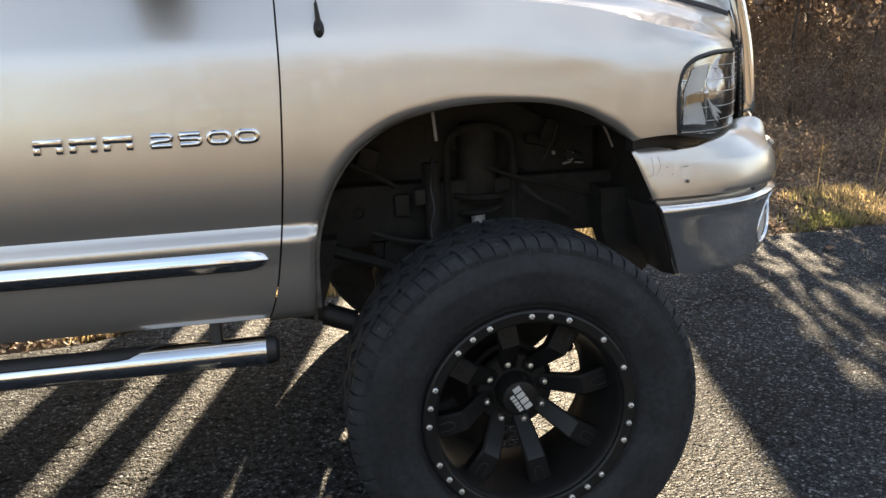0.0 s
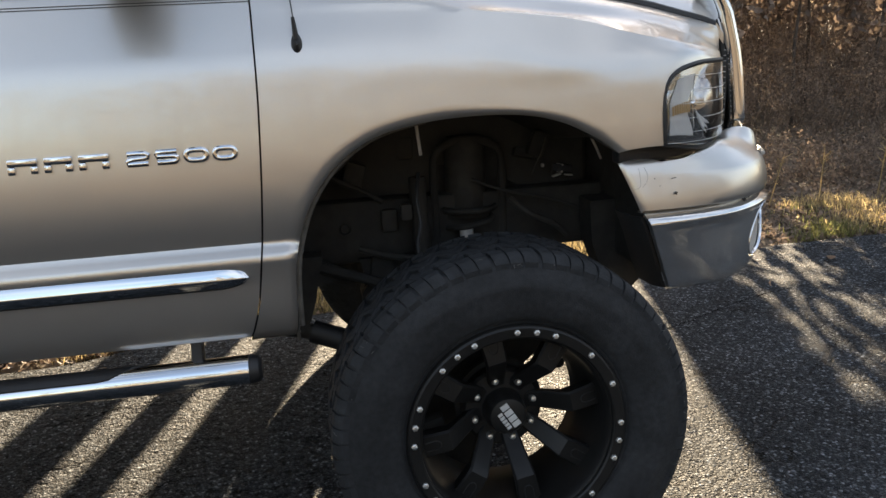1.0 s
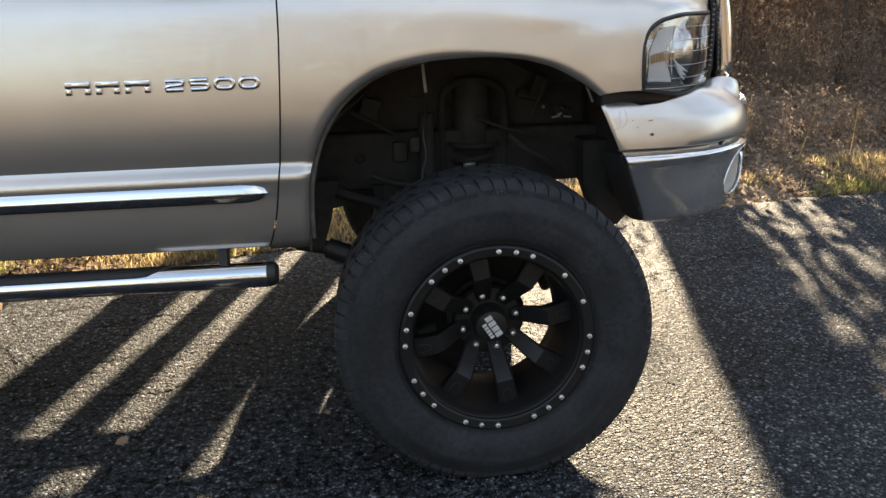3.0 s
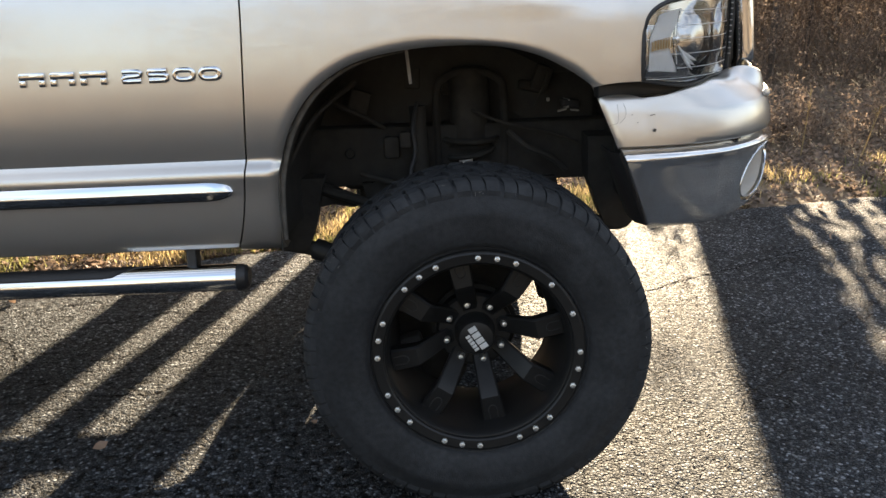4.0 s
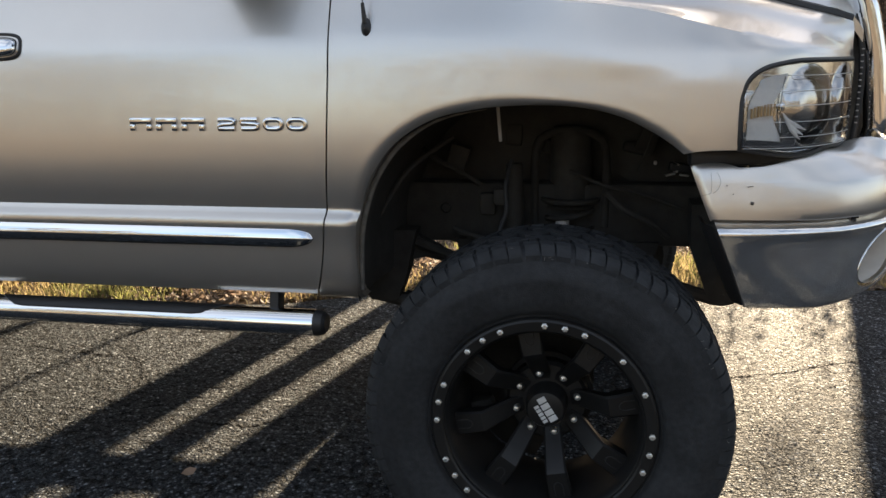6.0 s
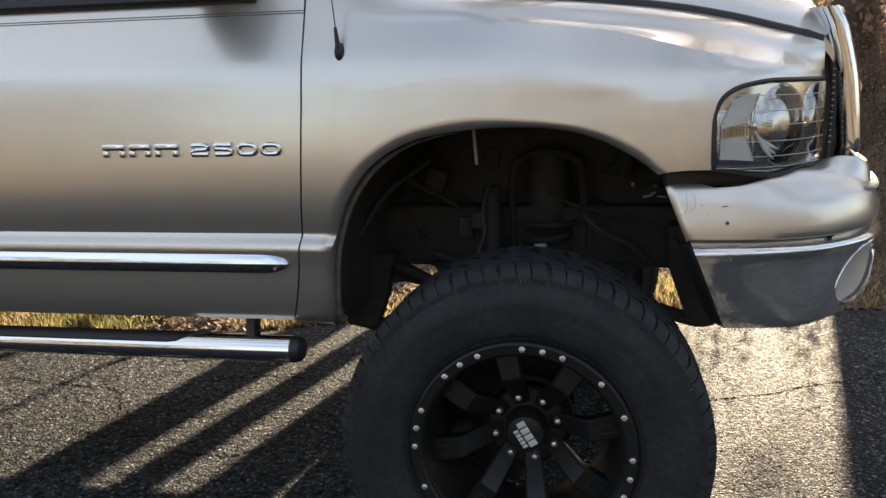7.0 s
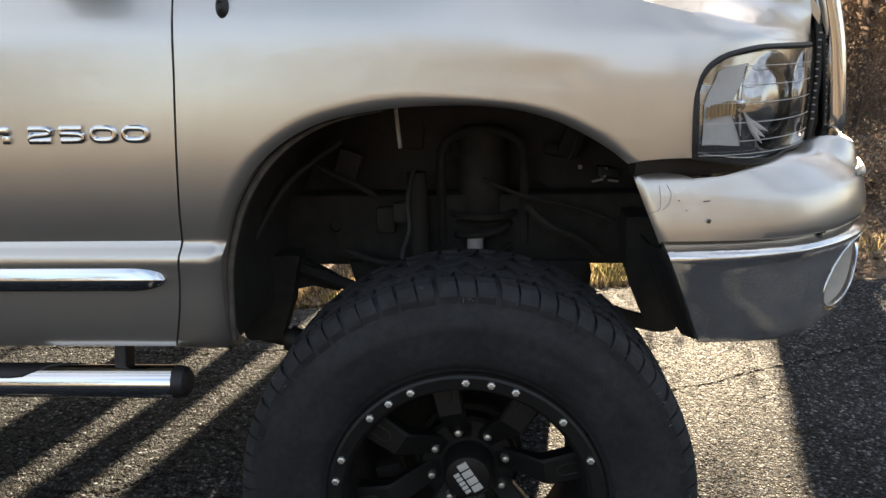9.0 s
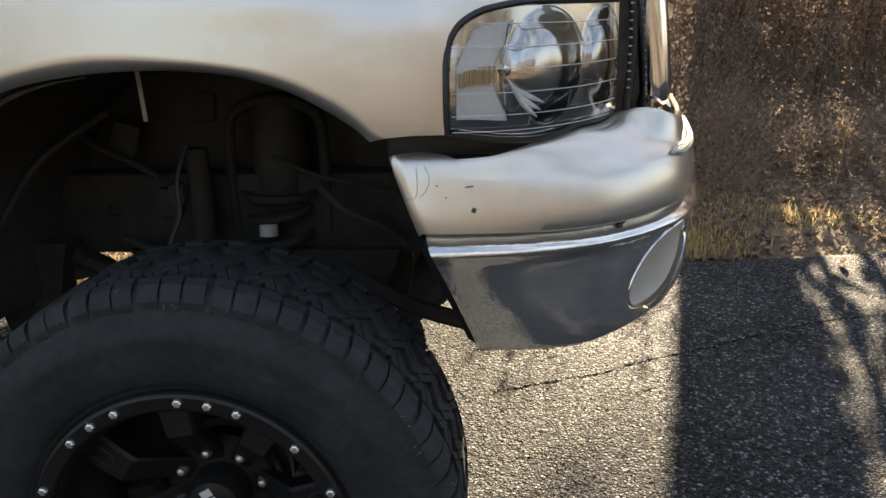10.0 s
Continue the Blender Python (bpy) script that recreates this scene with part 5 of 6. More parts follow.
def rise(x, y):
    """The ground's height: flat road, a low verge, a gentle bank behind, and level fields beyond."""
    rough = noise.noise((x * 0.9, y * 0.9, 3.1)) * 0.05 + noise.noise((x * 3.1, y * 3.1, 7.7)) * 0.02
    d = y - road_edge(x)
    if d > -0.1:
        up = smoothstep(0.0, 0.5, d) * 0.035 + smoothstep(0.9, 13, d) * 1.0
        return -0.03 + up + rough * smoothstep(0.05, 0.6, d)
    if y < -5.2:
        return -0.03 + rough * smoothstep(-5.2, -6.5, y)
    return -0.03


def ground():
    xs = np.r_[-3000, -800, -250, -90, np.linspace(-40, 40, 161), 90, 250, 800, 3000]
    ys = np.r_[-3000, -800, -250, -90, np.linspace(-40, -5, 40), np.linspace(-4, 1.2, 6), np.linspace(1.4, 9, 70), np.linspace(9.4, 40, 50), 90, 250, 800, 3000]
    verts = [(x, y, rise(x, y)) for y in ys for x in xs]
    n = len(xs)
    faces = [(j * n + i, j * n + i + 1, j * n + n + i + 1, j * n + n + i) for j in range(len(ys) - 1) for i in range(n - 1)]
    return tagged(raw("ground", verts, faces, GROUND, 1), "bare brown verge soil under leaf litter", "ground", kind="structure")


def road():
    xs = np.r_[-400, -120, -50, np.linspace(-20, 20, 401), 50, 120, 400]
    verts, faces = [], []
    for x in xs:
        e = road_edge(x)
        verts += [(x, -5.0, -0.04), (x, -5.0, 0.0), (x, -1.0, 0.0), (x, e - 0.06, 0.0), (x, e, -0.008), (x, e + 0.015, -0.05)]
    for i in range(len(xs) - 1):
        for j in range(5):
            a = i * 6 + j
            faces.append((a, a + 6, a + 7, a + 1))
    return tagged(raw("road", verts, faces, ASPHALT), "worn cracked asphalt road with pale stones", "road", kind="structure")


def cracks(parent):
    """Irregular open cracks in the asphalt, as thin ribbons of dark grit in the road."""
    rng = random.Random(12)
    runs = [[(0.30, 1.12), (0.433, 1.181), (0.585, 1.243), (0.745, 1.31), (0.91, 1.37), (1.06, 1.46), (1.21, 1.53), (1.455, 1.645), (1.843, 1.838), (2.3, 1.95)],
            [(0.95, 1.21), (1.08, 1.26), (1.16, 1.36), (1.20, 1.52)],
            [(-2.6, 1.20), (-2.13, 1.14), (-1.90, 1.11), (-1.77, 0.967), (-1.70, 0.80)],
            [(-2.7, 1.72), (-2.2, 1.66), (-1.7, 1.70), (-1.3, 1.62), (-0.9, 1.66), (-0.5, 1.74)],
            [(-1.54, 1.15), (-1.44, 1.28), (-1.2, 1.34), (-1.0, 1.30)],
            [(-1.66, 0.62), (-1.52, 0.70), (-1.44, 0.86), (-1.30, 0.90), (-1.22, 1.05)],
            [(-1.9, 0.75), (-1.74, 0.69), (-1.60, 0.72), (-1.46, 0.66)],
            [(-1.32, 0.50), (-1.20, 0.58), (-1.10, 0.56), (-1.0, 0.66), (-0.86, 0.70)]]
    for k in range(120):
        x, y = (rng.uniform(-2.5, -0.5), rng.uniform(0.2, 1.9)) if k < 74 else (rng.uniform(0.3, 3.0), rng.uniform(-0.4, 2.3))
        a = rng.gauss(0.15, 0.45) + rng.choice((0, 0, 1.2))
        run = [(x, y)]
        for _ in range(rng.randint(1, 4)):
            a += rng.gauss(0, 0.5)
            step = rng.uniform(0.03, 0.09)
            run.append((run[-1][0] + step * math.cos(a), run[-1][1] + step * math.sin(a)))
        runs.append(run)
    for run in runs:
        line = spline(run, max(6, int(sum(math.dist(p, q) for p, q in zip(run, run[1:])) / 0.012)))
        verts, faces = [], []
        n = len(line)
        long = n > 40
        for k, (x, y) in enumerate(line):
            w = ((0.0016 if long else 0.0008) + (0.0046 if long else 0.0030) * rng.random() ** 2) * min(1, 6 * k / n, 6 * (n - 1 - k) / n)
            x, y = x + rng.gauss(0, 0.003), y + rng.gauss(0, 0.005)
            verts += [(x, y - w, 0.0016), (x, y + w, 0.0016)]
            if k:
                faces.append((2 * k - 2, 2 * k, 2 * k + 1, 2 * k - 1))
        raw("crack", verts, faces, CRACK).parent = parent


def scattered(name, spots, make, mat, label, category):
    """One object of many small pieces; make(rng, x, y, z) gives corner rows of one piece and its faces."""
    verts, faces = [], []
    for s in spots:
        v, f = make(*s)
        base = len(verts)
        verts += v
        faces += [tuple(base + i for i in q) for q in f]
    return tagged(raw(name, verts, faces, mat), label, category, kind="stuff")


def blade(rng, x, y, z, h):
    a, lean = rng.uniform(0, 6.283), rng.uniform(0.1, 0.7) * h
    dx, dy, w = math.cos(a), math.sin(a), 0.0018 + 0.0015 * rng.random()
    b = rng.uniform(0, 6.283)
    lx, ly = math.cos(b) * lean, math.sin(b) * lean
    return ([(x - dx * w, y - dy * w, z - 0.01), (x + dx * w, y + dy * w, z - 0.01), (x + lx * 0.4 + dx * w, y + ly * 0.4 + dy * w, z + h * 0.6), (x + lx * 0.4 - dx * w, y + ly * 0.4 - dy * w, z + h * 0.6), (x + lx, y + ly, z + h)], [(0, 1, 2, 3), (3, 2, 4)])


def leaf(rng, x, y, z, size, flat=0.5):
    """A curled dead leaf."""
    turn = Euler((rng.gauss(0, flat), rng.gauss(0, flat), rng.uniform(0, 6.283))).to_matrix()
    c = rng.uniform(0.05, 0.35) * size
    pts = [(-size * 0.5, 0, c), (-size * 0.15, -size * 0.3, c * 0.6), (size * 0.2, -size * 0.26, 0.5 * c), (size * 0.55, 0, c), (size * 0.2, size * 0.26, c * 0.5), (-size * 0.15, size * 0.3, c * 0.6), (0, 0, 0)]
    return ([tuple(turn @ Vector(p) + Vector((x, y, z))) for p in pts], [(0, 1, 6), (1, 2, 6), (2, 3, 6), (3, 4, 6), (4, 5, 6), (5, 0, 6)])


def small_leaf(rng, x, y, z, size, flat=0.5):
    """A dead leaf folded along its middle."""
    turn = Euler((rng.gauss(0, flat), rng.gauss(0, flat), rng.uniform(0, 6.283))).to_matrix()
    c = rng.uniform(0.1, 0.4) * size
    pts = [(-size * 0.55, 0, 0), (0.05 * size, -size * 0.32, c), (size * 0.55, 0, 0), (0, size * 0.32, c)]
    return ([tuple(turn @ Vector(p) + Vector((x, y, z))) for p in pts], [(0, 1, 2), (0, 2, 3)])


def stick(rng, p, q, r):
    """A thin three-sided twig."""
    d = (q - p).normalized()
    s = d.orthogonal().normalized()
    u = d.cross(s)
    ring = [math.cos(a) * s + math.sin(a) * u for a in (0, 2.094, 4.189)]
    return ([tuple(p + r * o) for o in ring] + [tuple(q + 0.45 * r * o) for o in ring], [(0, 1, 4, 3), (1, 2, 5, 4), (2, 0, 3, 5)])


def verge():
    rng = random.Random(4)
    dry, green = [], []
    for _ in range(60000):
        x = rng.uniform(-7, 7)
        y = road_edge(x) + 0.03 + abs(rng.gauss(0, 0.5))
        patch = noise.noise((x * 1.3, y * 1.6, 9.0)) + rng.gauss(0, 0.16)
        if patch < (-0.12 if x < 0.5 else 0.06) or y < road_edge(x) + 0.03:
            continue
        h = rng.uniform(0.03, 0.09) * (0.7 + patch)
        (green if noise.noise((x * 0.9, y * 2.2, 2.0)) + rng.gauss(0, 0.15) > (0.05 if x < 0.5 else 0.26) else dry).append((rng, x, y, rise(x, y), h))
    scattered("dry_grass", dry, blade, GRASS, "short dry tan grass along the road edge", "grass")
    scattered("green_grass", green, blade, GREEN_GRASS, "short green grass tufts along the road edge", "grass")
    spots = []
    for _ in range(42000):
        x = rng.uniform(-6, 13)
        y = road_edge(x) + abs(rng.gauss(0, 2.6))
        if y > road_edge(x):
            spots.append((rng, x, y, rise(x, y) + 0.008 + 0.02 * rng.random(), rng.uniform(0.02, 0.055), 0.5))
    for _ in range(14000):  # thickest where the mower stops
        x = rng.uniform(-4, 8)
        y = road_edge(x) + 0.02 + abs(rng.gauss(0, 0.7))
        if noise.noise((x * 1.1, y * 1.4, 30.0)) > -0.25:
            spots.append((rng, x, y, rise(x, y) + 0.008 + 0.015 * rng.random(), rng.uniform(0.02, 0.055), 0.45))
    scattered("leaf_litter", spots, leaf, DEAD_LEAF, "fallen brown leaves on the verge", "leaves")


def brush():
    """Brown bare brush on the bank beyond the truck's nose: stems with twigs and hanging dead leaves."""
    rng = random.Random(8)
    stems, leaves = [], []
    for _ in range(1900):
        y = 4.1 + 7.0 * rng.random() ** 0.8
        x = rng.uniform(0.82 + 0.25 * y, 4.5 + 1.05 * y)
        dense = noise.noise((x * 0.45, y * 0.45, 1.0))
        if dense < -0.35:
            continue
        h = rng.uniform(0.5, 1.0) * (0.32 + 0.42 * (y - 3.6)) * (1.0 + 0.5 * dense)
        h = max(0.12, min(h, 0.33 * (y - 3.45) - rise(x, y), 3.4))
        p = Vector((x, y, rise(x, y)))
        lean = Vector((rng.gauss(0, 0.42), rng.gauss(0, 0.3), 1)).normalized()
        q = p + lean * h
        r = 0.004 + 0.003 * h
        stems.append((rng, p, p + lean * h * 0.55, r))
        stems.append((rng, p + lean * h * 0.55, q, r * 0.55))
        for _ in range(6):
            t = rng.uniform(0.2, 1)
            a = p + lean * h * t
            d = Vector((rng.gauss(0, 1), rng.gauss(0, 1), rng.uniform(0, 1.1))).normalized() * rng.uniform(0.15, 0.5) * h * 0.5
            stems.append((rng, a, a + d, r * 0.4))
            for _ in range(16):
                e = a + d * rng.uniform(0.2, 1.1) + Vector((rng.gauss(0, 0.07), rng.gauss(0, 0.07), rng.gauss(0, 0.07)))
                leaves.append((rng, e.x, e.y, e.z, rng.uniform(0.012, 0.036), 1.2))
    for _ in range(700):  # low growth on the bank straight beyond the nose
        y = 4.4 + 7.0 * rng.random()
        x = SUN_S * y + rng.uniform(-0.6, 0.9)
        p = Vector((x, y, rise(x, y)))
        h = max(0.1, rng.uniform(0.5, 1.0) * (0.29 * (y - 3.7) - p.z))
        for _ in range(3):
            q = p + Vector((rng.gauss(0, 0.45), rng.gauss(0, 0.3), h * rng.uniform(0.3, 1)))
            stems.append((rng, p, q, 0.0026))
            for _ in range(16):
                e = p.lerp(q, rng.uniform(0.05, 1.1))
                leaves.append((rng, e.x + rng.gauss(0, 0.06), e.y + rng.gauss(0, 0.06), e.z, rng.uniform(0.012, 0.036), 1.2))
    extra = []
    for _ in range(260):  # low twigs along the shaded strip
        y = rng.uniform(3.7, 9.5)
        x = SUN_S * y + rng.uniform(0.76, 1.25)
        p = Vector((x, y, rise(x, y)))
        for _ in range(3):
            q = p + Vector((rng.gauss(0, 0.34), rng.gauss(0, 0.2), rng.uniform(0.1, 0.6)))
            extra.append((rng, p, q, 0.0024))
            for _ in range(9):
                e = p.lerp(q, rng.uniform(0.3, 1.1))
                leaves.append((rng, e.x + rng.gauss(0, 0.05), e.y, e.z, rng.uniform(0.012, 0.034), 1.2))
    tall = random.Random(8)
    for _ in range(80):  # thin whips that thin the light on the road beyond the nose
        y = tall.uniform(4.6, 9.0)
        x = SUN_S * y + tall.uniform(0.05, 0.80)
        p = Vector((x, y, rise(x, y)))
        q = p + Vector((tall.gauss(0, 0.16), tall.gauss(0, 0.1), max(0.2, tall.uniform(0.45, 1.0) * 0.34 * (y - 1.1) - p.z)))
        extra.append((tall, p, q, 0.005))
        for _ in range(26):
            e = p.lerp(q, tall.uniform(0.3, 1.02))
            leaves.append((tall, e.x + tall.gauss(0, 0.07), e.y + tall.gauss(0, 0.07), e.z, tall.uniform(0.02, 0.05), 1.2))
    stems += extra
    scattered("brush_stems", stems, stick, TWIG, "tangled bare brown brush stems", "brush")
    scattered("brush_leaves", leaves, small_leaf, DEAD_LEAF, "dead brown leaves hanging in the brush", "leaves")
    # dry weed stalks by the road
    stalks = []
    for x, y, h in ((4.0, 3.75, 0.55), (4.35, 3.7, 0.5), (4.9, 3.9, 0.62), (3.6, 3.9, 0.42), (5.3, 4.0, 0.5), (3.1, 3.8, 0.4), (4.6, 4.2, 0.7), (2.7, 3.9, 0.5)):
        p = Vector((x, y, rise(x, y)))
        q = p + Vector((rng.gauss(0, 0.06), rng.gauss(0, 0.06), h))
        stalks.append((rng, p, q, 0.006))
        for _ in range(14):
            t = rng.uniform(0.45, 1)
            a = p.lerp(q, t)
            stalks.append((rng, a, a + Vector((rng.gauss(0, 0.03), rng.gauss(0, 0.03), rng.uniform(0.02, 0.07))), 0.003))
    scattered("weed_stalks", stalks, stick, GRASS, "tall dry tan weed stalks", "weeds")


def tree(x, y, radius, height, seed, limbs_from, name="tree", label="tall bare tree with grey-brown bark", crown=True, lean=0.0):
    rng = random.Random(seed)
    t = tagged(new(name), label, "tree", "trees of the wood")
    z0 = rise(x, y)
    t.location = (x, y, z0)
    line = [(-0.2 * lean, 0, -0.2)]
    for k in range(1, 9):
        line.append((rng.gauss(0, 0.012) * k * (not lean) + lean * height * k / 8, rng.gauss(0, 0.012) * k, height * k / 8))
    part("trunk", tube(line, lambda u: radius * (1 - 0.8 * u) * (1 + 0.5 * max(0, 0.05 - u) / 0.05), 12, 20), BARK, t)
    verts, faces, tips = [], [], []

    def add(p, q, r):
        v, f = stick(rng, p, q, r)
        base = len(verts)
        verts.extend(v)
        faces.extend(tuple(base + i for i in g) for g in f)

    for k in range(16):
        h = limbs_from + (height - limbs_from) * rng.random() ** 0.9
        i = min(7, int(h / height * 8))
        a = Vector(line[i]).lerp(Vector(line[i + 1]), h / height * 8 - i)
        d = Vector((rng.gauss(0, 1), rng.gauss(0, 1), rng.uniform(0.4, 1.2))).normalized()
        length = rng.uniform(0.12, 0.28) * height * (1.15 - 0.6 * h / height)
        b = a + d * length
        add(a, b, radius * 0.22)
        for _ in range(7):
            p = a.lerp(b, rng.uniform(0.25, 1))
            e = (d + Vector((rng.gauss(0, 0.6), rng.gauss(0, 0.6), rng.gauss(0.2, 0.4)))).normalized()
            q = p + e * length * rng.uniform(0.25, 0.5)
            add(p, q, radius * 0.09)
            tips.append((p, q))
            for _ in range(3):
                s = p.lerp(q, rng.uniform(0.3, 1))
                add(s, s + (e + Vector((rng.gauss(0, 0.7), rng.gauss(0, 0.7), rng.gauss(0.1, 0.4)))).normalized() * length * 0.18, radius * 0.045)
    me = bpy.data.meshes.new("limbs")
    me.from_pydata(verts, [], faces)
    me.materials.append(BARK)
    o = new("limbs", me)
    o.parent, o["kind"] = t, "stuff"
    if crown:
        verts, faces = [], []
        for p, q in tips:
            for _ in range(crown):
                s = p.lerp(q, rng.uniform(0.3, 1.2)) + Vector((rng.gauss(0, 0.15), rng.gauss(0, 0.15), rng.gauss(0, 0.15)))
                v, f = leaf(rng, s.x, s.y, s.z, rng.uniform(0.06, 0.14), 1.2)
                base = len(verts)
                verts.extend(v)
                faces.extend(tuple(base + i for i in g) for g in f)
        me = bpy.data.meshes.new("crown")
        me.from_pydata(verts, [], faces)
        me.materials.append(DEAD_LEAF)
        o = new("crown", me)
        o.parent, o["kind"] = t, "stuff"
    return t


def woods():
    # trunks between the sun and the road: c is where the shadow's middle crosses y = 0
    for c, width, y in ((-1.775, 0.31, 6.4), (-1.39, 0.17, 6.0), (0.995, 0.32, 8.6), (1.27, 0.32, 9.8)):
        tree(c + SUN_S * y, y, width / 2 * 1.17, 13 + 2 * c, int(100 * y), 6.5, crown=4)
    tree(-0.962 + SUN_S * 6.6, 6.6, 0.176, 11, 660, 6.5, label="bare tree with a leaning grey-brown trunk", crown=4, lean=-0.04)
    rng = random.Random(21)
    for c, width, y in ((1.52, 0.07, 8.0), (1.74, 0.10, 9.4), (2.08, 0.16, 10.5), (2.45, 0.12, 8.8)):
        tree(c + SUN_S * y, y, width / 2 * 1.06, 11, int(90 * y), 6.0, crown=4)
    for c, width, y in ((-2.42, 0.05, 8.4), (-3.05, 0.11, 9.0)):
        tree(c + SUN_S * y, y, width / 2 * 1.06, 9, int(70 * y), 3.0, crown=7)
    for k in range(7):  # low limbs here dapple the road
        y, c = rng.uniform(6.5, 9), 2.05 + 0.55 * k
        tree(c + SUN_S * y, y, rng.uniform(0.025, 0.045), rng.uniform(3.4, 4.2), 200 + k, 1.0, "sapling", "young tree with clumps of dry brown leaves", crown=17)
    for k in range(22):
        y = rng.uniform(9.5, 19)
        c = rng.uniform(3.2, 14) if k < 16 else rng.uniform(-22, -11)
        tree(c + SUN_S * y, y, rng.uniform(0.06, 0.16), rng.uniform(8, 14), 300 + k, 0.55 * y, crown=5)


def deep_woods():
    """The brown wood behind the brush, too deep to tell its trees apart."""
    rng = random.Random(77)
    verts, faces = [], []
    for k in range(130):
        y = rng.uniform(13, 30)
        x = SUN_S * y + rng.uniform(4.6, 26)
        h = rng.uniform(7, 12)
        p = Vector((x, y, rise(x, y)))
        v, f = stick(rng, p, p + Vector((rng.gauss(0, 0.4), rng.gauss(0, 0.4), h)), rng.uniform(0.05, 0.16))
        base = len(verts)
        verts += v
        faces += [tuple(base + i for i in g) for g in f]
        for _ in range(190):
            t = rng.random()
            w = 0.5 + 1.6 * t
            v, f = leaf(rng, x + rng.gauss(0, w), y + rng.gauss(0, w), p.z + 0.2 + h * t, rng.uniform(0.10, 0.32), 1.2)
            base = len(verts)
            verts += v
            faces += [tuple(base + i for i in g) for g in f]
    tagged(raw("deep_woods", verts, faces, WOOD_LEAF), "dim brown wood behind the roadside brush", "trees", kind="stuff")


def thicket():
    """The low dense edge of the wood at the top of the bank, placed to shade it; the sun passes over it to the road."""
    rng = random.Random(61)
    verts, faces = [], []

    def put(piece):
        base = len(verts)
        verts.extend(piece[0])
        faces.extend(tuple(base + i for i in g) for g in piece[1])

    for _ in range(430):
        y = rng.uniform(10.5, 20)
        x = SUN_S * y + rng.uniform(-1.4, 5.6)
        top = rng.uniform(0.55, 0.95) * (0.30 * (y - 4.0))
        p = Vector((x, y, rise(x, y)))
        if top < p.z + 0.3:
            continue
        q = Vector((x + rng.gauss(0, 0.3), y + rng.gauss(0, 0.3), top))
        put(stick(rng, p, q, 0.022))
        for _ in range(42):
            e = p.lerp(q, rng.random() ** 0.8)
            put(leaf(rng, e.x + rng.gauss(0, 0.35), e.y + rng.gauss(0, 0.35), e.z + rng.gauss(0, 0.1), rng.uniform(0.05, 0.17), 1.2))
    for _ in range(520):  # the same wood, added unseen behind the truck to block low sky light
        y = rng.uniform(13, 34)
        x = SUN_S * y + rng.uniform(-30, -1.0)
        top = rng.uniform(0.6, 1.0) * (0.31 * (y - 4.0))
        p = Vector((x, y, rise(x, y)))
        q = Vector((x + rng.gauss(0, 0.4), y + rng.gauss(0, 0.4), top))
        put(stick(rng, p, q, 0.05))
        for _ in range(34):
            e = p.lerp(q, rng.random())
            put(leaf(rng, e.x + rng.gauss(0, 0.7), e.y + rng.gauss(0, 0.5), e.z + rng.gauss(0, 0.15), rng.uniform(0.2, 0.5), 1.2))
    tagged(raw("thicket", verts, faces, WOOD_LEAF), "dense dim brown undergrowth at the wood's edge", "undergrowth", kind="stuff")


def far_woods():
    """The wood across the road behind the walk, far enough to be one mass."""
    rng = random.Random(33)
    verts, faces = [], []
    for k in range(110):
        x, y = rng.uniform(-60, 60), rng.uniform(-42, -24)
        h = rng.uniform(7, 14)
        v, f = stick(rng, Vector((x, y, -0.2)), Vector((x + rng.gauss(0, 0.3), y, h)), 0.22)
        base = len(verts)
        verts += v
        faces += [tuple(base + i for i in g) for g in f]
        for _ in range(210):
            t = rng.random() ** 0.7
            w = 2.7 * math.sin(math.pi * (0.12 + 0.85 * t)) + 0.2
            a, rr = rng.uniform(0, 6.283), rng.random() ** 0.5
            v, f = leaf(rng, x + w * rr * math.cos(a), y + w * rr * math.sin(a), 0.3 + (h - 0.2) * t, rng.uniform(0.35, 0.8), 1.2)
            base = len(verts)
            verts += v
            faces += [tuple(base + i for i in g) for g in f]
    tagged(raw("far_woods", verts, faces, FAR_LEAF), "distant brown and olive wood across the road", "trees", kind="stuff")


def fallen_leaf(x, y, size, seed, lift=0.004):
    rng = random.Random(seed)
    v, f = leaf(rng, 0, 0, 0, size, 0.7)
    ob = raw("fallen_leaf", v, f, FALLEN)
    ob.location = (x, y, lift - min(p[2] for p in v))
    return tagged(ob, "curled dry brown leaf lying on the asphalt", "leaf", "fallen leaves")


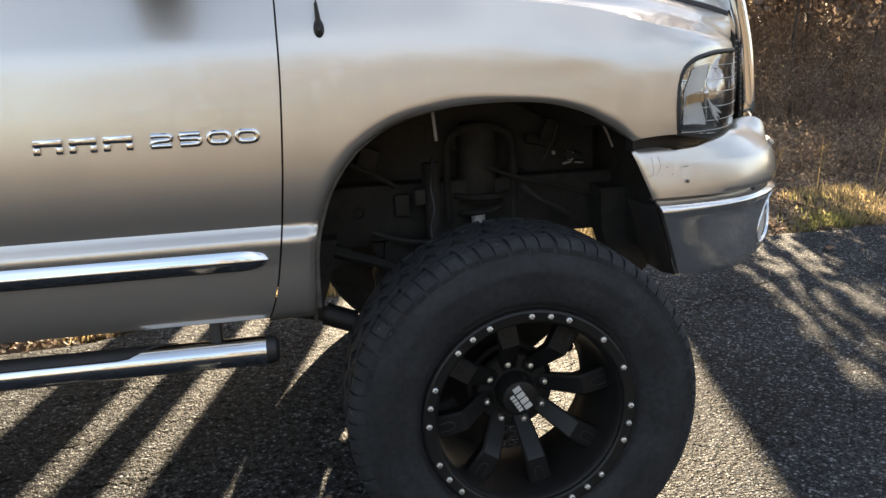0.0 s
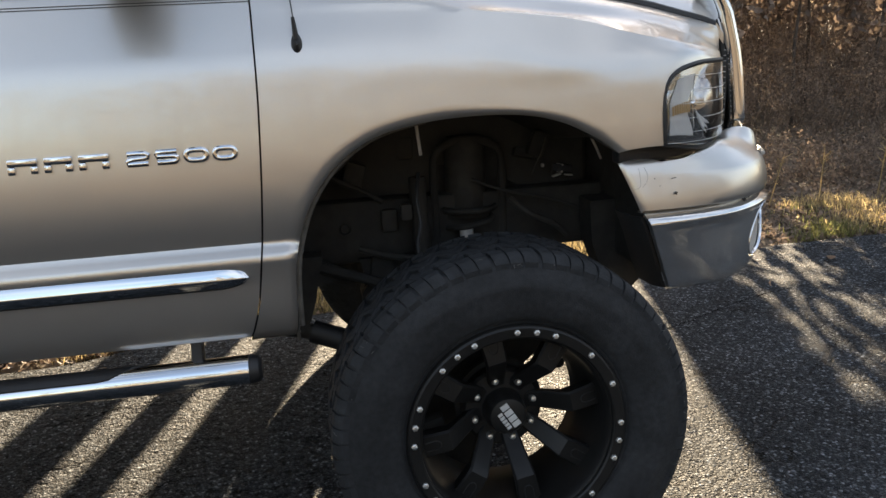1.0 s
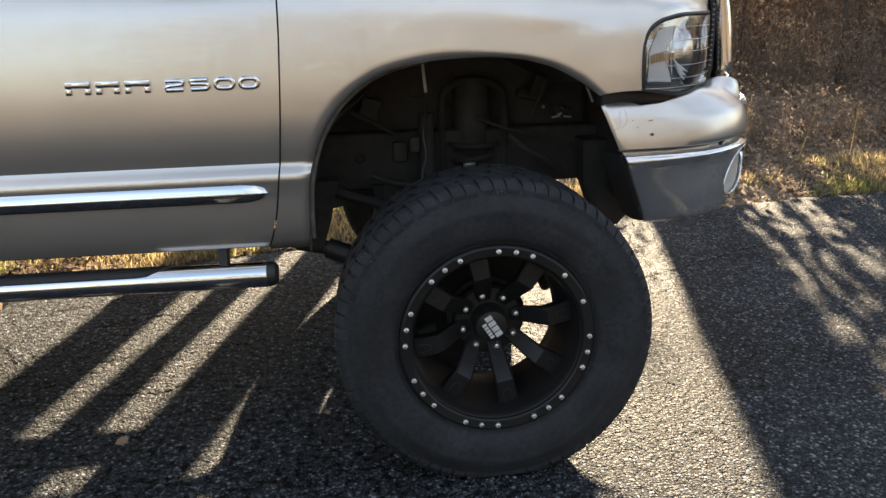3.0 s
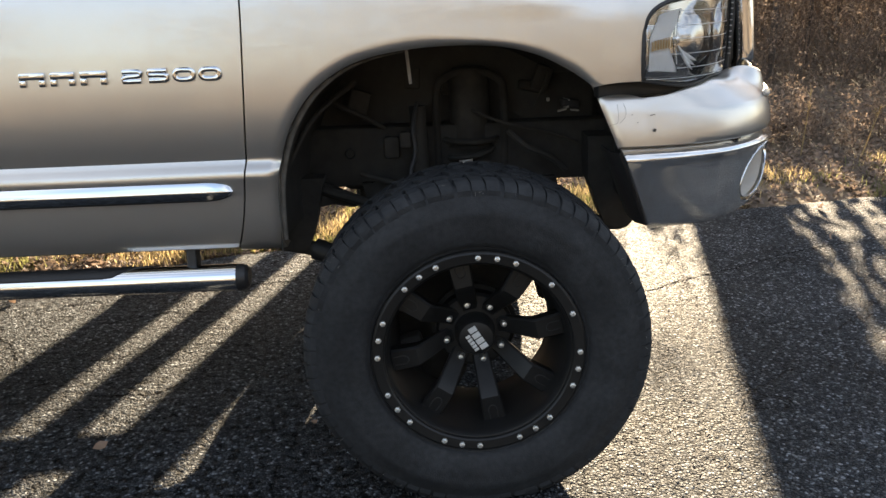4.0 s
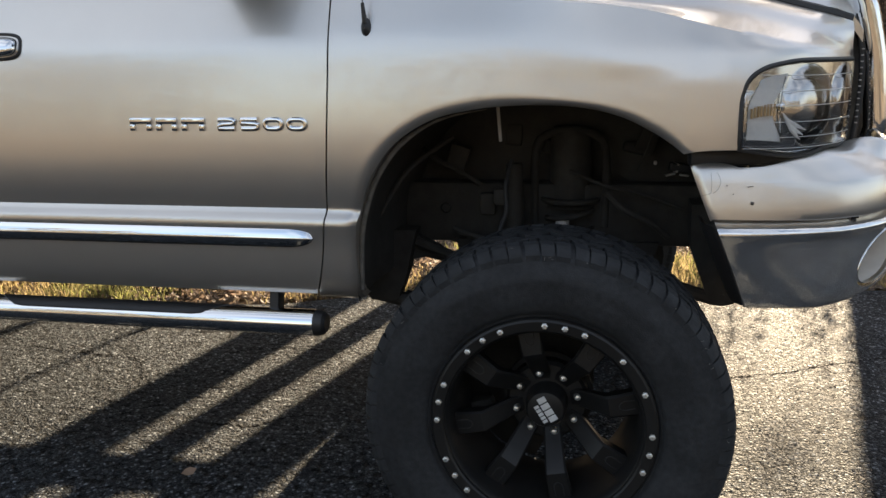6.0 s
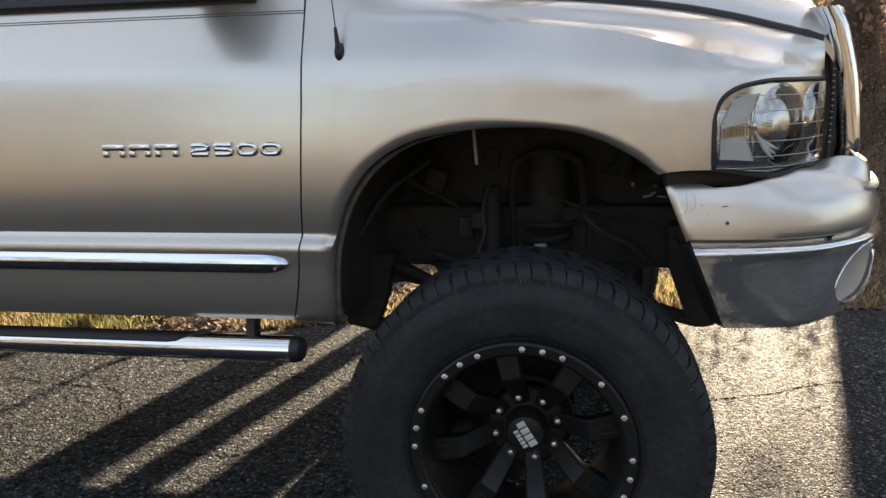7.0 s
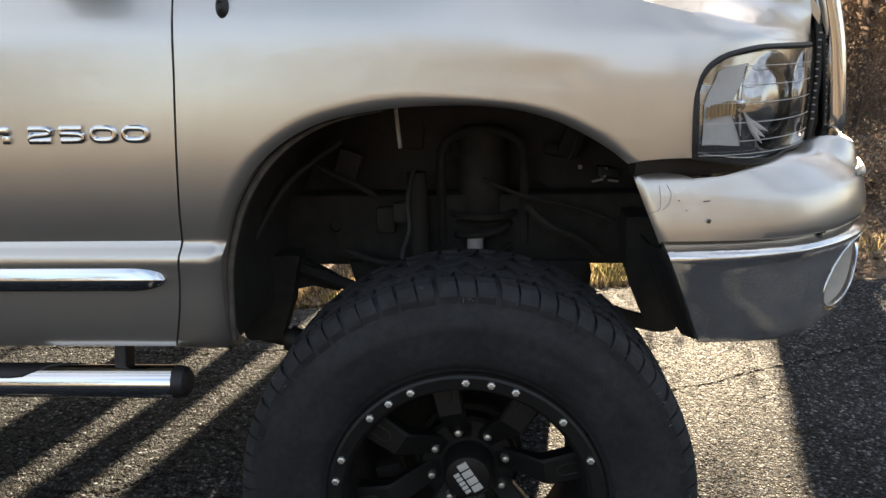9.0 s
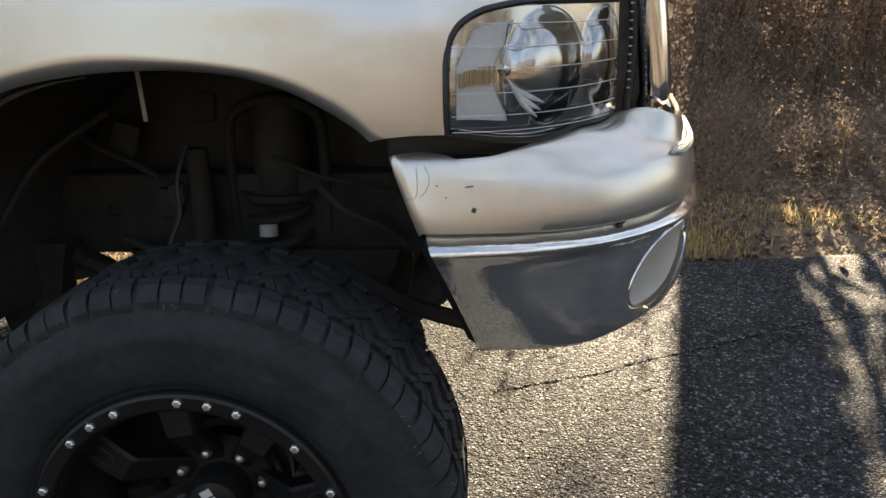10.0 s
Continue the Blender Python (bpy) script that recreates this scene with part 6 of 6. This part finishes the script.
def road_chips():
    """Stones that stand out of the worn asphalt where the walk passes."""
    rng = np.random.default_rng(5)
    count = 96000
    x, y = rng.uniform(-2.8, 3.0, count), -1.0 + 4.0 * rng.random(count)
    keep = y < np.array([road_edge(v) for v in np.linspace(-3.0, 3.6, 67)])[np.clip(((x + 3.0) * 10).round().astype(int), 0, 66)] - 0.05
    keep &= rng.random(count) < np.interp(x, (-0.4, 0.8), (1.0, 0.4))  # the ravelled part has most
    x, y = x[keep], y[keep]
    n = len(x)
    r = 0.0016 + 0.0030 * rng.random(n) ** 1.6
    a = rng.uniform(0, 6.283, (n, 1)) + np.arange(5) * 1.2566 + rng.normal(0, 0.22, (n, 5))
    rr = r[:, None] * rng.uniform(0.75, 1.2, (n, 5))
    ring = np.stack([x[:, None] + rr * np.cos(a), y[:, None] + rr * np.sin(a), np.full((n, 5), -0.0005)], -1)
    top = np.stack([x[:, None] + 0.6 * rr * np.cos(a), y[:, None] + 0.6 * rr * np.sin(a), (r * rng.uniform(0.3, 0.62, n))[:, None] + 0.2 * rr * rng.normal(0, 0.5, (n, 5))], -1)
    verts = np.concatenate([ring, top], 1).reshape(-1, 3)
    base = np.arange(n)[:, None] * 10
    k = np.arange(5)
    quads = np.stack([k, (k + 1) % 5, (k + 1) % 5 + 5, k + 5], 1)
    faces = [tuple(q) for q in (base[:, :, None] + quads[None]).reshape(-1, 4).tolist()] + [tuple(q) for q in (base + np.arange(5, 10)).tolist()]
    tagged(raw("road_chips", verts.tolist(), faces, CHIP), "pale and dark stone chips in worn asphalt", "stones", kind="stuff")


pickup_truck()
ground()
cracks(road())
road_chips()
verge()
brush()
woods()
deep_woods()
thicket()
far_woods()
for k, (x, y, s) in enumerate(((-1.158, 0.22, 0.05), (-1.52, 1.62, 0.07), (-1.25, 1.72, 0.05), (-2.05, 1.55, 0.06), (-1.9, 2.1, 0.06), (1.98, 1.95, 0.05), (2.6, 2.3, 0.06), (-1.0, 2.35, 0.05), (-0.5, 0.31, 0.03), (1.3, 2.45, 0.05), (2.2, 2.5, 0.06), (-1.6, 2.5, 0.06))):
    fallen_leaf(x, y, s, 50 + k)
